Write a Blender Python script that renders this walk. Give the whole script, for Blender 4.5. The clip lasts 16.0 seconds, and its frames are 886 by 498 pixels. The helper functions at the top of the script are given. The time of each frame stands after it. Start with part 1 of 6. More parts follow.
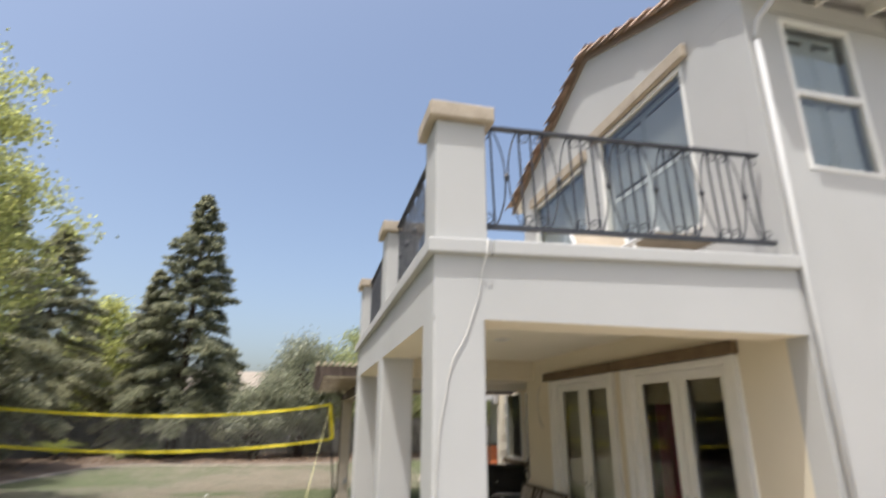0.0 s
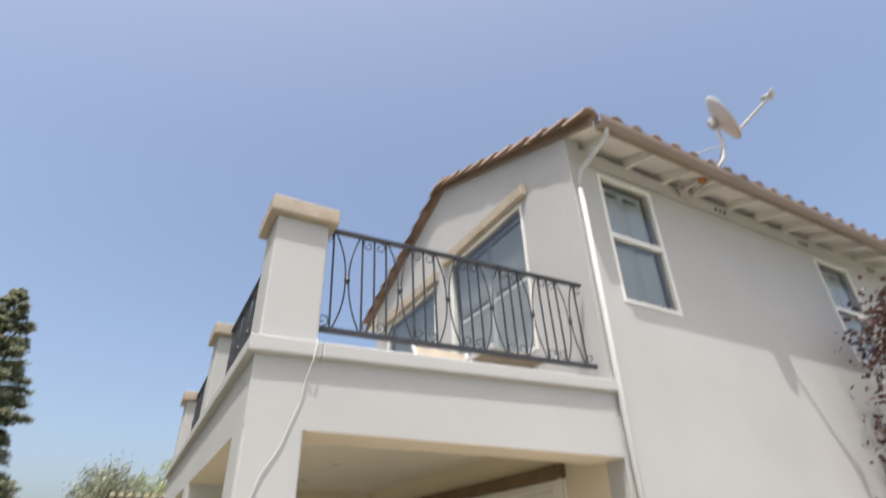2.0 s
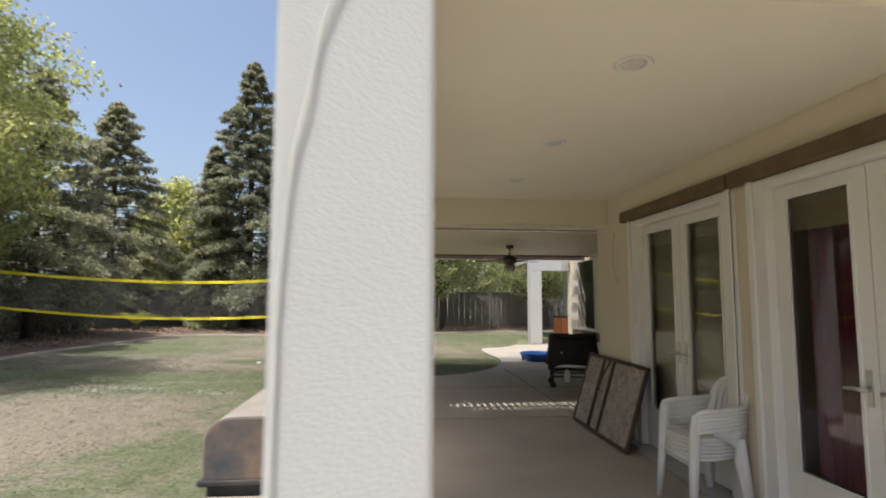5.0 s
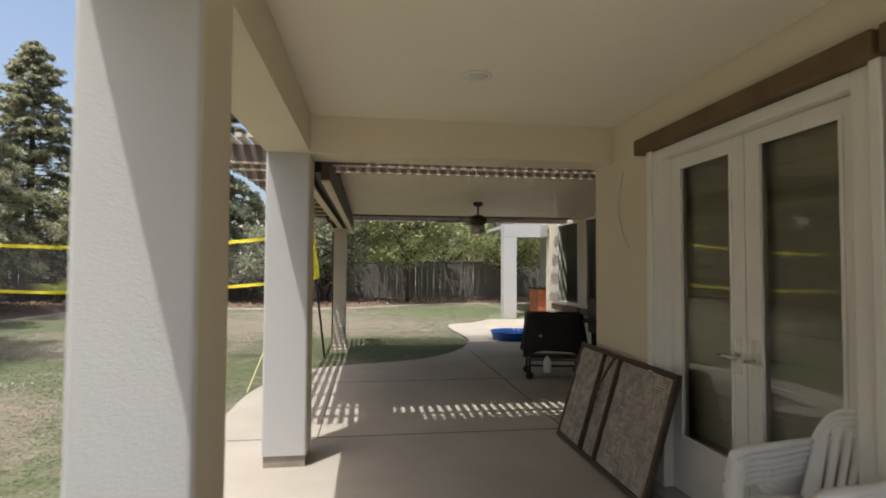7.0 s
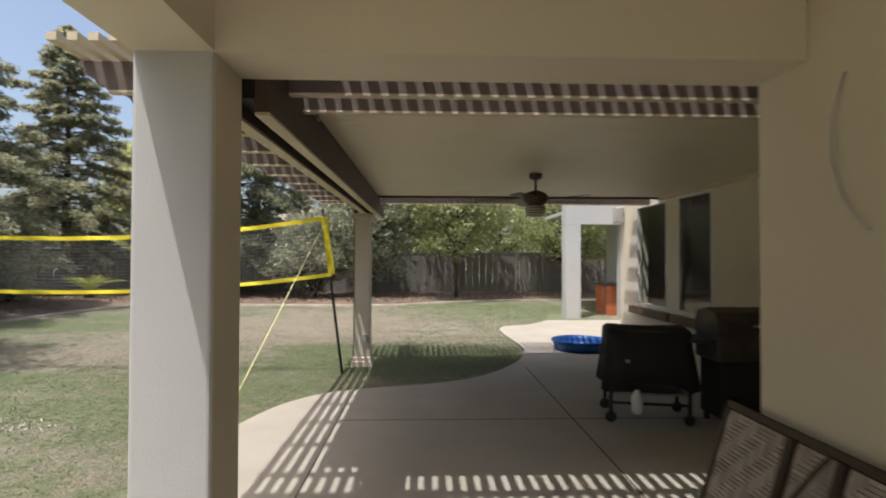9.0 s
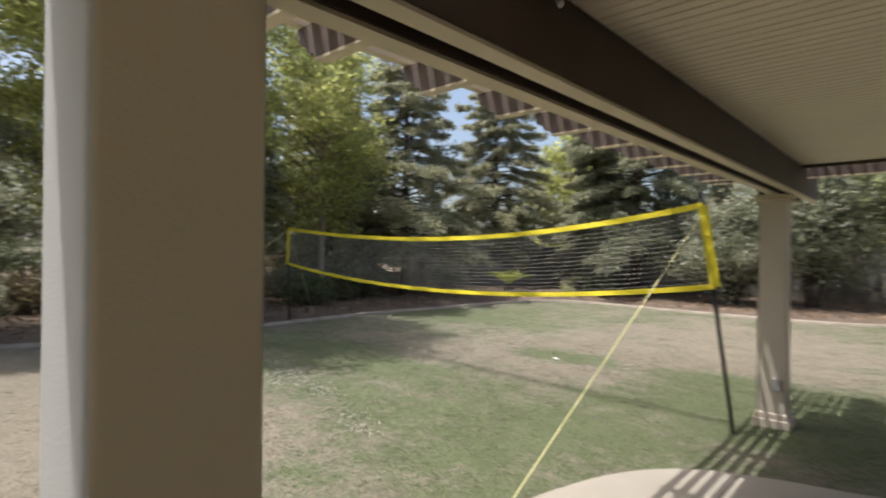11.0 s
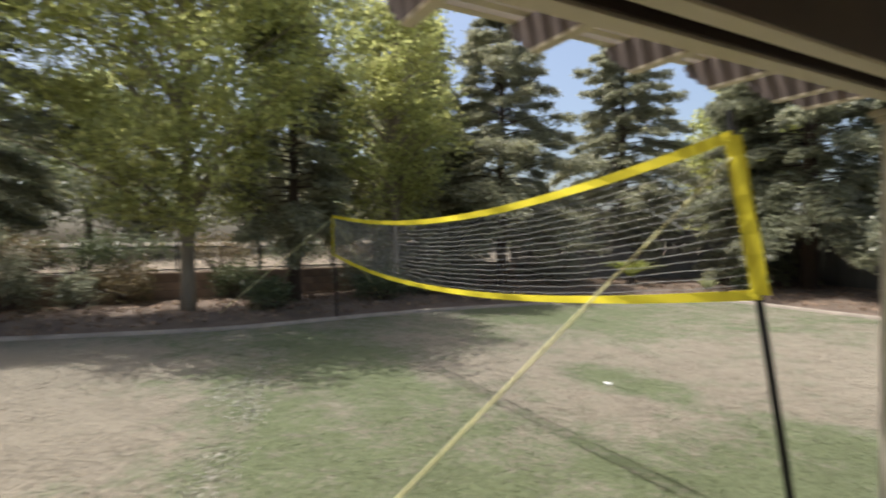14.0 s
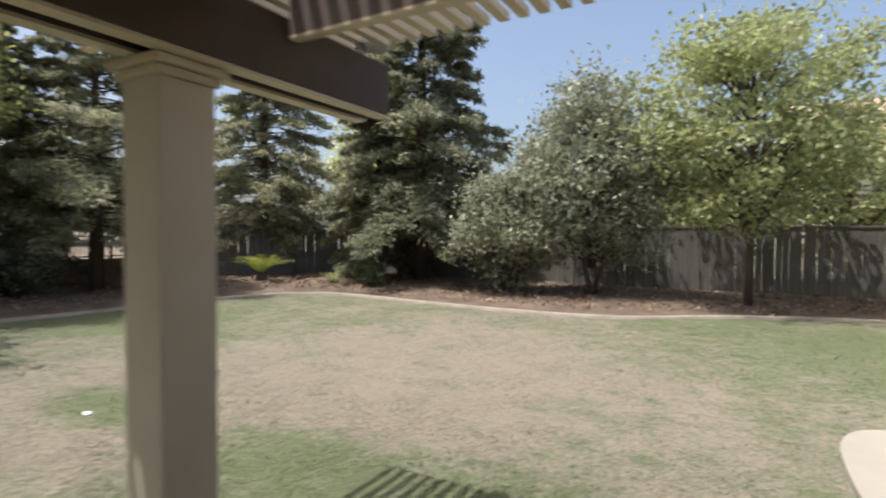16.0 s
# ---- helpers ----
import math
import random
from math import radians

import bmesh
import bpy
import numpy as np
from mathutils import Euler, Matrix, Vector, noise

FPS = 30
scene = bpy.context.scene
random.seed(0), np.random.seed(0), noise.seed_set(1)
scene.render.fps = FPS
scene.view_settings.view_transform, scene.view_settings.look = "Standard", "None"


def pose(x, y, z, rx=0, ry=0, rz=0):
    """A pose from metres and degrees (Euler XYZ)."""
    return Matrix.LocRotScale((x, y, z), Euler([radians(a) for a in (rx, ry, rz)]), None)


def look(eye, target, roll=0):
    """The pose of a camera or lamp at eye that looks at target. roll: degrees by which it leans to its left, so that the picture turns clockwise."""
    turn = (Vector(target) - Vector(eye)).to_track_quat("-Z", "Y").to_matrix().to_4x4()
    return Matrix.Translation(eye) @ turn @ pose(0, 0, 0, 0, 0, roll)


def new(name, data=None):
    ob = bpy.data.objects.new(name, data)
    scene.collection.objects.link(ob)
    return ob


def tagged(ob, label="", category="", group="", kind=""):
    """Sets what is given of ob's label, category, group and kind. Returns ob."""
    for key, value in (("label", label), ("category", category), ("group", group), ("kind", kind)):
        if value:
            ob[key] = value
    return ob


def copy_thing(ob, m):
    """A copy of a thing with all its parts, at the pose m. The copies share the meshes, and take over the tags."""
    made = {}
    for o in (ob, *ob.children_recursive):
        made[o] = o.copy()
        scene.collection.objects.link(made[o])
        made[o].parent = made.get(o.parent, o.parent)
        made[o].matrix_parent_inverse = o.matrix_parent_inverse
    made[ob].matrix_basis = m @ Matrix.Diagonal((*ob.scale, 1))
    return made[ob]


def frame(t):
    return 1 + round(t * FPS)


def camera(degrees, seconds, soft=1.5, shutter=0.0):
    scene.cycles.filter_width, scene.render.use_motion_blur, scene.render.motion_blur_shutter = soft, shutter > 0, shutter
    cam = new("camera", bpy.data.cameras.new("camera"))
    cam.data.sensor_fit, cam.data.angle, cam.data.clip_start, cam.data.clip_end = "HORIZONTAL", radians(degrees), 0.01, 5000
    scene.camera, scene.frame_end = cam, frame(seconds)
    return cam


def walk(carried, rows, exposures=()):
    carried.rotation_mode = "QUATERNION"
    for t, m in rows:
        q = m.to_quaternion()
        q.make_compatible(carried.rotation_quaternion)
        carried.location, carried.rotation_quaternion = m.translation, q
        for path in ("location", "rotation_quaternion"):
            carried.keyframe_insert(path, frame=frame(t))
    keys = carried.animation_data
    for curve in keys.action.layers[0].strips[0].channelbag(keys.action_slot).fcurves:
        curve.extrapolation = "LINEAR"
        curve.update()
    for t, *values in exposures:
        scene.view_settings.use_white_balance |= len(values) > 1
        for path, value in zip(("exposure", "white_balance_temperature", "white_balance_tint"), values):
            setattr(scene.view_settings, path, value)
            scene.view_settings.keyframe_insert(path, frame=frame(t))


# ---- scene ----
cam = camera(79.8, 16.0, soft=1.8, shutter=0.5)
PATH = [
    (0, (-0.081, 0.006, 1.844), (0.368, 1.858, 2.452), 0.3),
    (0.5, (-0.019, -0.019, 1.84), (0.668, 1.633, 2.734), -0.1),
    (1, (-0.033, -0.07, 1.836), (0.819, 1.396, 2.897), -1.5),
    (1.5, (-0.005, -0.046, 1.825), (0.874, 1.353, 2.951), -2.2),
    (2, (0.143, 0.062, 1.752), (0.99, 1.554, 2.78), -1.6),
    (2.5, (0.224, 0.166, 1.684), (1.014, 1.895, 2.308), -0.7),
    (3, (0.199, 0.501, 1.624), (0.768, 2.386, 1.969), -0.3),
    (3.5, (0.261, 0.883, 1.595), (0.541, 2.849, 1.828), -0.2),
    (4, (0.415, 1.229, 1.577), (0.533, 3.215, 1.78), -0.2),
    (4.5, (0.63, 1.69, 1.556), (0.734, 3.677, 1.76), -0.1),
    (5, (0.885, 2.091, 1.539), (1.066, 4.074, 1.724), 0.2),
    (7.3, (1.531, 4.329, 1.539), (1.804, 6.31, 1.596), 0.3),
    (7.5, (1.596, 4.491, 1.53), (1.856, 6.473, 1.579), 0.5),
    (8, (1.668, 5.027, 1.539), (1.928, 7.01, 1.578), 0.6),
    (8.2, (1.691, 5.244, 1.541), (1.947, 7.228, 1.579), 0.5),
    (10.3, (2.035, 7.407, 1.679), (1.244, 9.245, 1.688), 0.5),
    (10.5, (2.026, 7.579, 1.681), (1.068, 9.334, 1.686), 0.5),
    (11, (2.031, 8.066, 1.681), (0.68, 9.541, 1.687), 0.5),
    (11.5, (1.965, 8.555, 1.665), (0.341, 9.723, 1.677), 0.3),
    (12, (1.905, 8.995, 1.642), (0.093, 9.842, 1.652), 0.1),
    (12.5, (1.878, 9.429, 1.631), (-0.008, 10.092, 1.639), 0.0),
    (13, (1.911, 9.927, 1.643), (-0.023, 10.436, 1.648), -0.1),
    (13.5, (1.897, 10.461, 1.646), (0.0, 11.093, 1.636), -0.3),
    (14, (2.017, 10.972, 1.638), (0.272, 11.948, 1.604), -0.5),
    (14.5, (2.119, 11.477, 1.644), (0.583, 12.757, 1.595), -0.4),
    (15, (2.302, 12.032, 1.634), (1.037, 13.58, 1.578), -0.1),
    (15.5, (2.589, 12.51, 1.619), (1.445, 14.149, 1.561), -0.1),
    (16, (2.834, 13.026, 1.628), (1.849, 14.765, 1.569), 0.2),
]
walk(cam, [(t, look(eye, target, roll)) for t, eye, target, roll in PATH])


# ---- world, sun and exposure ----
SUN_TO = Vector((-0.24, -0.27, 1.0)).normalized()
EXPO = 0.96
scene.view_settings.exposure = EXPO
world = bpy.data.worlds.new("sky")
scene.world = world
world.use_nodes = True
wn = world.node_tree.nodes
sky = wn.new("ShaderNodeTexSky")
sky.sky_type = "NISHITA"
sky.sun_disc = False
sky.sun_elevation = math.asin(SUN_TO.z)
sky.sun_rotation = math.atan2(SUN_TO.x, SUN_TO.y)
sky.air_density, sky.dust_density, sky.ozone_density = 0.95, 4.6, 0.3
wn["Background"].inputs["Strength"].default_value = 0.117
world.node_tree.links.new(sky.outputs[0], wn["Background"].inputs["Color"])
sun = new("sun", bpy.data.lights.new("sun", "SUN"))
sun.data.energy, sun.data.angle, sun.data.color = 2.35, radians(0.5), (1.0, 0.985, 0.957)
sun.matrix_world = look(SUN_TO * 60, (0, 0, 0))


# ---- materials ----
def mat(name, col, rough=0.8, col2=None, scale=4.0, grain=60.0, var=0.12, bump=0.15, metal=0.0, spec=0.4, rnd=0.0, stretch=(1, 1, 1), depth=0.004):
    """A procedural surface: a base colour, blotches towards col2, fine grain and a fine relief."""
    m = bpy.data.materials.new(name)
    m.use_nodes = True
    nt = m.node_tree
    n, l = nt.nodes, nt.links
    b = n["Principled BSDF"]
    b.inputs["Roughness"].default_value = rough
    b.inputs["Metallic"].default_value = metal
    b.inputs["Specular IOR Level"].default_value = spec
    tc = n.new("ShaderNodeTexCoord")
    mp = n.new("ShaderNodeMapping")
    mp.inputs["Scale"].default_value = stretch
    l.new(tc.outputs["Object"], mp.inputs["Vector"])
    big = n.new("ShaderNodeTexNoise")
    big.inputs["Scale"].default_value, big.inputs["Detail"].default_value = scale, 5
    fine = n.new("ShaderNodeTexNoise")
    fine.inputs["Scale"].default_value, fine.inputs["Detail"].default_value = grain, 3
    l.new(mp.outputs[0], big.inputs["Vector"])
    l.new(mp.outputs[0], fine.inputs["Vector"])
    mix = n.new("ShaderNodeMix")
    mix.data_type = "RGBA"
    mix.inputs[6].default_value = (*col, 1)
    mix.inputs[7].default_value = (*(col2 or [c * (1 - 2 * var) for c in col]), 1)
    ramp = n.new("ShaderNodeMapRange")
    ramp.inputs["From Min"].default_value, ramp.inputs["From Max"].default_value = 0.35, 0.7
    l.new(big.outputs["Fac"], ramp.inputs["Value"])
    l.new(ramp.outputs[0], mix.inputs[0])
    hsv = n.new("ShaderNodeHueSaturation")
    val = n.new("ShaderNodeMapRange")
    val.inputs["To Min"].default_value, val.inputs["To Max"].default_value = 1 - var, 1 + var
    l.new(fine.outputs["Fac"], val.inputs["Value"])
    last = val.outputs[0]
    if rnd:
        info = n.new("ShaderNodeObjectInfo")
        geo = n.new("ShaderNodeNewGeometry")
        add = n.new("ShaderNodeMath")
        l.new(info.outputs["Random"], add.inputs[0])
        l.new(geo.outputs["Random Per Island"], add.inputs[1])
        fr = n.new("ShaderNodeMath")
        fr.operation = "FRACT"
        l.new(add.outputs[0], fr.inputs[0])
        rr = n.new("ShaderNodeMapRange")
        rr.inputs["To Min"].default_value, rr.inputs["To Max"].default_value = 1 - rnd, 1 + rnd
        l.new(fr.outputs[0], rr.inputs["Value"])
        mul = n.new("ShaderNodeMath")
        mul.operation = "MULTIPLY"
        l.new(last, mul.inputs[0])
        l.new(rr.outputs[0], mul.inputs[1])
        last = mul.outputs[0]
    l.new(last, hsv.inputs["Value"])
    l.new(mix.outputs[2], hsv.inputs["Color"])
    l.new(hsv.outputs[0], b.inputs["Base Color"])
    if bump:
        bp = n.new("ShaderNodeBump")
        bp.inputs["Strength"].default_value, bp.inputs["Distance"].default_value = bump, depth
        l.new(fine.outputs["Fac"], bp.inputs["Height"])
        l.new(bp.outputs[0], b.inputs["Normal"])
    return m


def leaf_mat(name, col, col2, rnd=0.35, scale=1.2, trans=0.35):
    """Leaves: two tones in clumps, each leaf a little different, letting some light through."""
    m = mat(name, col, 0.42, col2, scale, 40, 0.1, 0.0, 0, 0.5, rnd)
    n, l = m.node_tree.nodes, m.node_tree.links
    tr = n.new("ShaderNodeBsdfTranslucent")
    sh = n.new("ShaderNodeMixShader")
    sh.inputs[0].default_value = trans
    hsv = [x for x in n if x.bl_idname == "ShaderNodeHueSaturation"][0]
    l.new(hsv.outputs[0], tr.inputs["Color"])
    l.new(n["Principled BSDF"].outputs[0], sh.inputs[1])
    l.new(tr.outputs[0], sh.inputs[2])
    l.new(sh.outputs[0], n["Material Output"].inputs["Surface"])
    return m


def glass_mat(name, tint=(0.9, 0.94, 0.93), rough=0.0):
    """A thin pane: mostly clear, with a true mirror share by angle."""
    m = bpy.data.materials.new(name)
    m.use_nodes = True
    n, l = m.node_tree.nodes, m.node_tree.links
    n.remove(n["Principled BSDF"])
    tr, gl, sh, fr = n.new("ShaderNodeBsdfTransparent"), n.new("ShaderNodeBsdfGlossy"), n.new("ShaderNodeMixShader"), n.new("ShaderNodeFresnel")
    tr.inputs["Color"].default_value = (*tint, 1)
    gl.inputs["Roughness"].default_value = rough
    fr.inputs["IOR"].default_value = 1.85
    l.new(fr.outputs[0], sh.inputs[0])
    l.new(tr.outputs[0], sh.inputs[1])
    l.new(gl.outputs[0], sh.inputs[2])
    l.new(sh.outputs[0], n["Material Output"].inputs["Surface"])
    return m


CLEAR = bpy.data.materials.new("clear_back")
CLEAR.use_nodes = True
CLEAR.node_tree.nodes.remove(CLEAR.node_tree.nodes["Principled BSDF"])
_t = CLEAR.node_tree.nodes.new("ShaderNodeBsdfTransparent")
CLEAR.node_tree.links.new(_t.outputs[0], CLEAR.node_tree.nodes["Material Output"].inputs["Surface"])


def stucco_mat(name, col, col2):
    m = mat(name, col, 0.92, col2, 0.9, 150.0, 0.03, 0.3, 0, 0.2, depth=0.003)
    n, l = m.node_tree.nodes, m.node_tree.links
    bp = [x for x in n if x.bl_idname == "ShaderNodeBump"][0]
    vor = n.new("ShaderNodeTexVoronoi")
    vor.inputs["Scale"].default_value = 95
    geo = n.new("ShaderNodeNewGeometry")
    l.new(geo.outputs["Position"], vor.inputs["Vector"])
    mp = [x for x in n if x.bl_idname == "ShaderNodeMapping"][0]
    l.new(geo.outputs["Position"], mp.inputs["Vector"])
    b2 = n.new("ShaderNodeBump")
    b2.inputs["Strength"].default_value, b2.inputs["Distance"].default_value = 0.19, 0.0034
    l.new(vor.outputs["Distance"], b2.inputs["Height"])
    l.new(bp.outputs[0], b2.inputs["Normal"])
    l.new(b2.outputs[0], n["Principled BSDF"].inputs["Normal"])
    return m


STUCCO = stucco_mat("stucco", (0.490, 0.487, 0.470), (0.455, 0.452, 0.435))
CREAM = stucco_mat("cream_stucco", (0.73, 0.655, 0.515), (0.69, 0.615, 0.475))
CEIL = mat("ceiling_stucco", (0.86, 0.80, 0.67), 0.9, (0.82, 0.76, 0.63), 1.0, 90, 0.02, 0.3)
TRIMWHITE = mat("white_trim", (0.80, 0.78, 0.73), 0.55, None, 3, 40, 0.03, 0.05)
CAPSTONE = mat("cap_stone", (0.46, 0.39, 0.305), 0.85, (0.36, 0.30, 0.225), 6, 60, 0.15, 0.4)
IRON = mat("iron_black", (0.052, 0.055, 0.062), 0.5, (0.06, 0.06, 0.065), 12, 90, 0.15, 0.1, 0.3)
BROWNWOOD = mat("brown_header", (0.17, 0.115, 0.062), 0.8, (0.12, 0.08, 0.045), 5, 80, 0.15, 0.3)
PERGDARK = mat("pergola_brown", (0.085, 0.058, 0.042), 0.6, (0.065, 0.045, 0.034), 4, 70, 0.1, 0.1)
RAFTBROWN = mat("rafter_brown", (0.15, 0.115, 0.10), 0.6, (0.125, 0.095, 0.082), 4, 70, 0.08, 0.1)
PERGCREAM = mat("pergola_cream", (0.62, 0.53, 0.38), 0.5, (0.56, 0.48, 0.34), 3, 60, 0.05, 0.05)
PANEL = mat("roof_panel", (0.74, 0.66, 0.50), 0.45, (0.70, 0.62, 0.47), 2, 50, 0.03, 0.05)
POSTC = mat("post_cream", (0.60, 0.53, 0.44), 0.55, (0.56, 0.49, 0.40), 3, 70, 0.04, 0.05)
CONC = mat("concrete", (0.375, 0.338, 0.285), 0.85, (0.325, 0.292, 0.244), 1.4, 80, 0.08, 0.2)
KERB = mat("kerb_concrete", (0.36, 0.31, 0.25), 0.9, (0.24, 0.205, 0.165), 3, 60, 0.12, 0.3)
TILE = mat("clay_tile", (0.40, 0.285, 0.215), 0.85, (0.31, 0.225, 0.175), 2, 40, 0.15, 0.2, rnd=0.25)
TAUPE = mat("taupe_gutter", (0.25, 0.19, 0.145), 0.5, None, 3, 40, 0.04, 0.03)
GLASS = glass_mat("glass")
SHUTTER = mat("shutter_white", (0.86, 0.86, 0.84), 0.5, None, 3, 40, 0.03, 0.02)
DARKROOM = mat("room_paint", (0.58, 0.50, 0.43), 0.9)
CURTAIN = mat("red_curtain", (0.40, 0.055, 0.125), 0.9, (0.30, 0.04, 0.09), 3, 60, 0.1, 0.1)
SHADE = mat("cream_shade", (0.68, 0.58, 0.40), 0.85, (0.56, 0.47, 0.32), 8, 90, 0.1, 0.2, stretch=(1, 1, 8))
BLIND = mat("blind_beige", (0.70, 0.64, 0.50), 0.7, (0.64, 0.58, 0.45), 3, 60, 0.05, 0.05)
CHROME = mat("brushed_metal", (0.62, 0.61, 0.58), 0.3, None, 8, 90, 0.05, 0.02, 1.0)
PLASTIC = mat("white_plastic", (0.80, 0.79, 0.76), 0.5, (0.72, 0.71, 0.68), 5, 60, 0.04, 0.05)
GRILLBLACK = mat("grill_enamel", (0.045, 0.045, 0.047), 0.5, (0.10, 0.085, 0.07), 4, 50, 0.15, 0.1, 0.3)
GRILLDUST = mat("dusty_enamel", (0.31, 0.275, 0.235), 0.75, (0.22, 0.195, 0.17), 5, 60, 0.12, 0.1)
GRILLEND = mat("rust_stained_enamel", (0.075, 0.082, 0.094), 0.6, (0.25, 0.175, 0.12), 5.0, 40, 0.15, 0.15, 0.2)
COVER = mat("black_cover", (0.018, 0.017, 0.017), 0.75, (0.028, 0.026, 0.024), 5, 70, 0.1, 0.2)
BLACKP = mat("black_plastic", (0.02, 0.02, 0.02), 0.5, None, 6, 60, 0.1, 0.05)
BLUEPOOL = mat("blue_plastic", (0.02, 0.12, 0.42), 0.4, (0.015, 0.09, 0.34), 4, 50, 0.05, 0.02)
WICKER = mat("wicker", (0.47, 0.41, 0.35), 0.8, (0.36, 0.31, 0.26), 10, 70, 0.15, 0.2, rnd=0.2)
BROWNFRAME = mat("brown_frame", (0.09, 0.065, 0.045), 0.5, None, 6, 70, 0.12, 0.05, 0.2)
YELLOW = mat("yellow_tape", (0.80, 0.68, 0.04), 0.6, (0.70, 0.58, 0.03), 5, 60, 0.06, 0.1)
CORD = mat("net_cord", (0.34, 0.335, 0.315), 0.8, None, 6, 60, 0.05, 0)
ROPE = mat("yellow_rope", (0.74, 0.70, 0.36), 0.7, None, 8, 60, 0.06, 0)
WHITECABLE = mat("white_cable", (0.62, 0.61, 0.57), 0.6, None, 6, 60, 0.03, 0)
GREYPAINT = mat("grey_metal", (0.42, 0.41, 0.40), 0.55, (0.36, 0.35, 0.34), 5, 60, 0.05, 0.05, 0.2)
FENCEWOOD = mat("fence_wood", (0.19, 0.178, 0.16), 0.9, (0.14, 0.13, 0.118), 3, 60, 0.12, 0.3, rnd=0.10, stretch=(8, 8, 0.6))
BLOCK = mat("wall_block", (0.30, 0.22, 0.16), 0.92, (0.24, 0.175, 0.13), 3, 50, 0.12, 0.4, rnd=0.15)
MORTAR = mat("mortar", (0.22, 0.165, 0.125), 0.95)
MULCH = mat("mulch_soil", (0.125, 0.092, 0.068), 0.95, (0.20, 0.15, 0.112), 2.2, 45, 0.3, 0.8, depth=0.03)
MULCHCHIP = mat("bark_chips", (0.22, 0.14, 0.09), 0.9, (0.33, 0.24, 0.16), 3, 50, 0.2, 0.2, rnd=0.35)
DRYHILL = mat("dry_hill", (0.29, 0.235, 0.175), 0.95, (0.20, 0.165, 0.12), 0.5, 14, 0.2, 0.5)
BARK = mat("bark", (0.105, 0.075, 0.055), 0.95, (0.075, 0.055, 0.042), 4, 40, 0.25, 0.8, stretch=(1, 1, 0.2), depth=0.02)
BARKPALE = mat("pale_bark", (0.33, 0.28, 0.21), 0.9, (0.22, 0.18, 0.13), 5, 40, 0.15, 0.5, stretch=(1, 1, 0.4), depth=0.015)
BRICKRED = mat("red_tile", (0.52, 0.16, 0.06), 0.7, (0.42, 0.12, 0.05), 5, 50, 0.1, 0.2, rnd=0.15)
GRANITE = mat("dark_granite", (0.03, 0.03, 0.032), 0.25, (0.06, 0.06, 0.06), 20, 90, 0.2, 0)
DISHGREY = mat("dish_grey", (0.50, 0.48, 0.45), 0.5, None, 5, 60, 0.03, 0.02)
COPPER = mat("orange_bracket", (0.6, 0.25, 0.08), 0.5)
LENSM = mat("lamp_lens", (0.75, 0.72, 0.64), 0.35)
L_SYC = leaf_mat("sycamore_leaf", (0.53, 0.53, 0.20), (0.40, 0.43, 0.17), 0.4, 0.9, 0.68)
L_CON = leaf_mat("conifer_needle", (0.315, 0.32, 0.205), (0.22, 0.23, 0.15), 0.4, 0.8, 0.58)
L_CON2 = leaf_mat("cedar_needle", (0.40, 0.395, 0.255), (0.29, 0.29, 0.185), 0.4, 0.8, 0.58)
L_OLIVE = leaf_mat("olive_leaf", (0.36, 0.37, 0.26), (0.27, 0.285, 0.19), 0.4, 1.0, 0.4)
L_BRIGHT = leaf_mat("bright_leaf", (0.43, 0.45, 0.22), (0.32, 0.36, 0.16), 0.35, 1.0, 0.5)
L_BUSH = leaf_mat("bush_leaf", (0.15, 0.18, 0.085), (0.10, 0.125, 0.06), 0.4, 2.0, 0.25)
L_PLUM = leaf_mat("plum_leaf", (0.085, 0.040, 0.035), (0.13, 0.07, 0.05), 0.4, 2.0, 0.3)
L_PALM = leaf_mat("sago_leaf", (0.34, 0.36, 0.06), (0.22, 0.27, 0.05), 0.3, 2.0, 0.3)
L_DRYVINE = leaf_mat("dry_vine_leaf", (0.25, 0.19, 0.10), (0.14, 0.13, 0.06), 0.4, 2.0, 0.3)


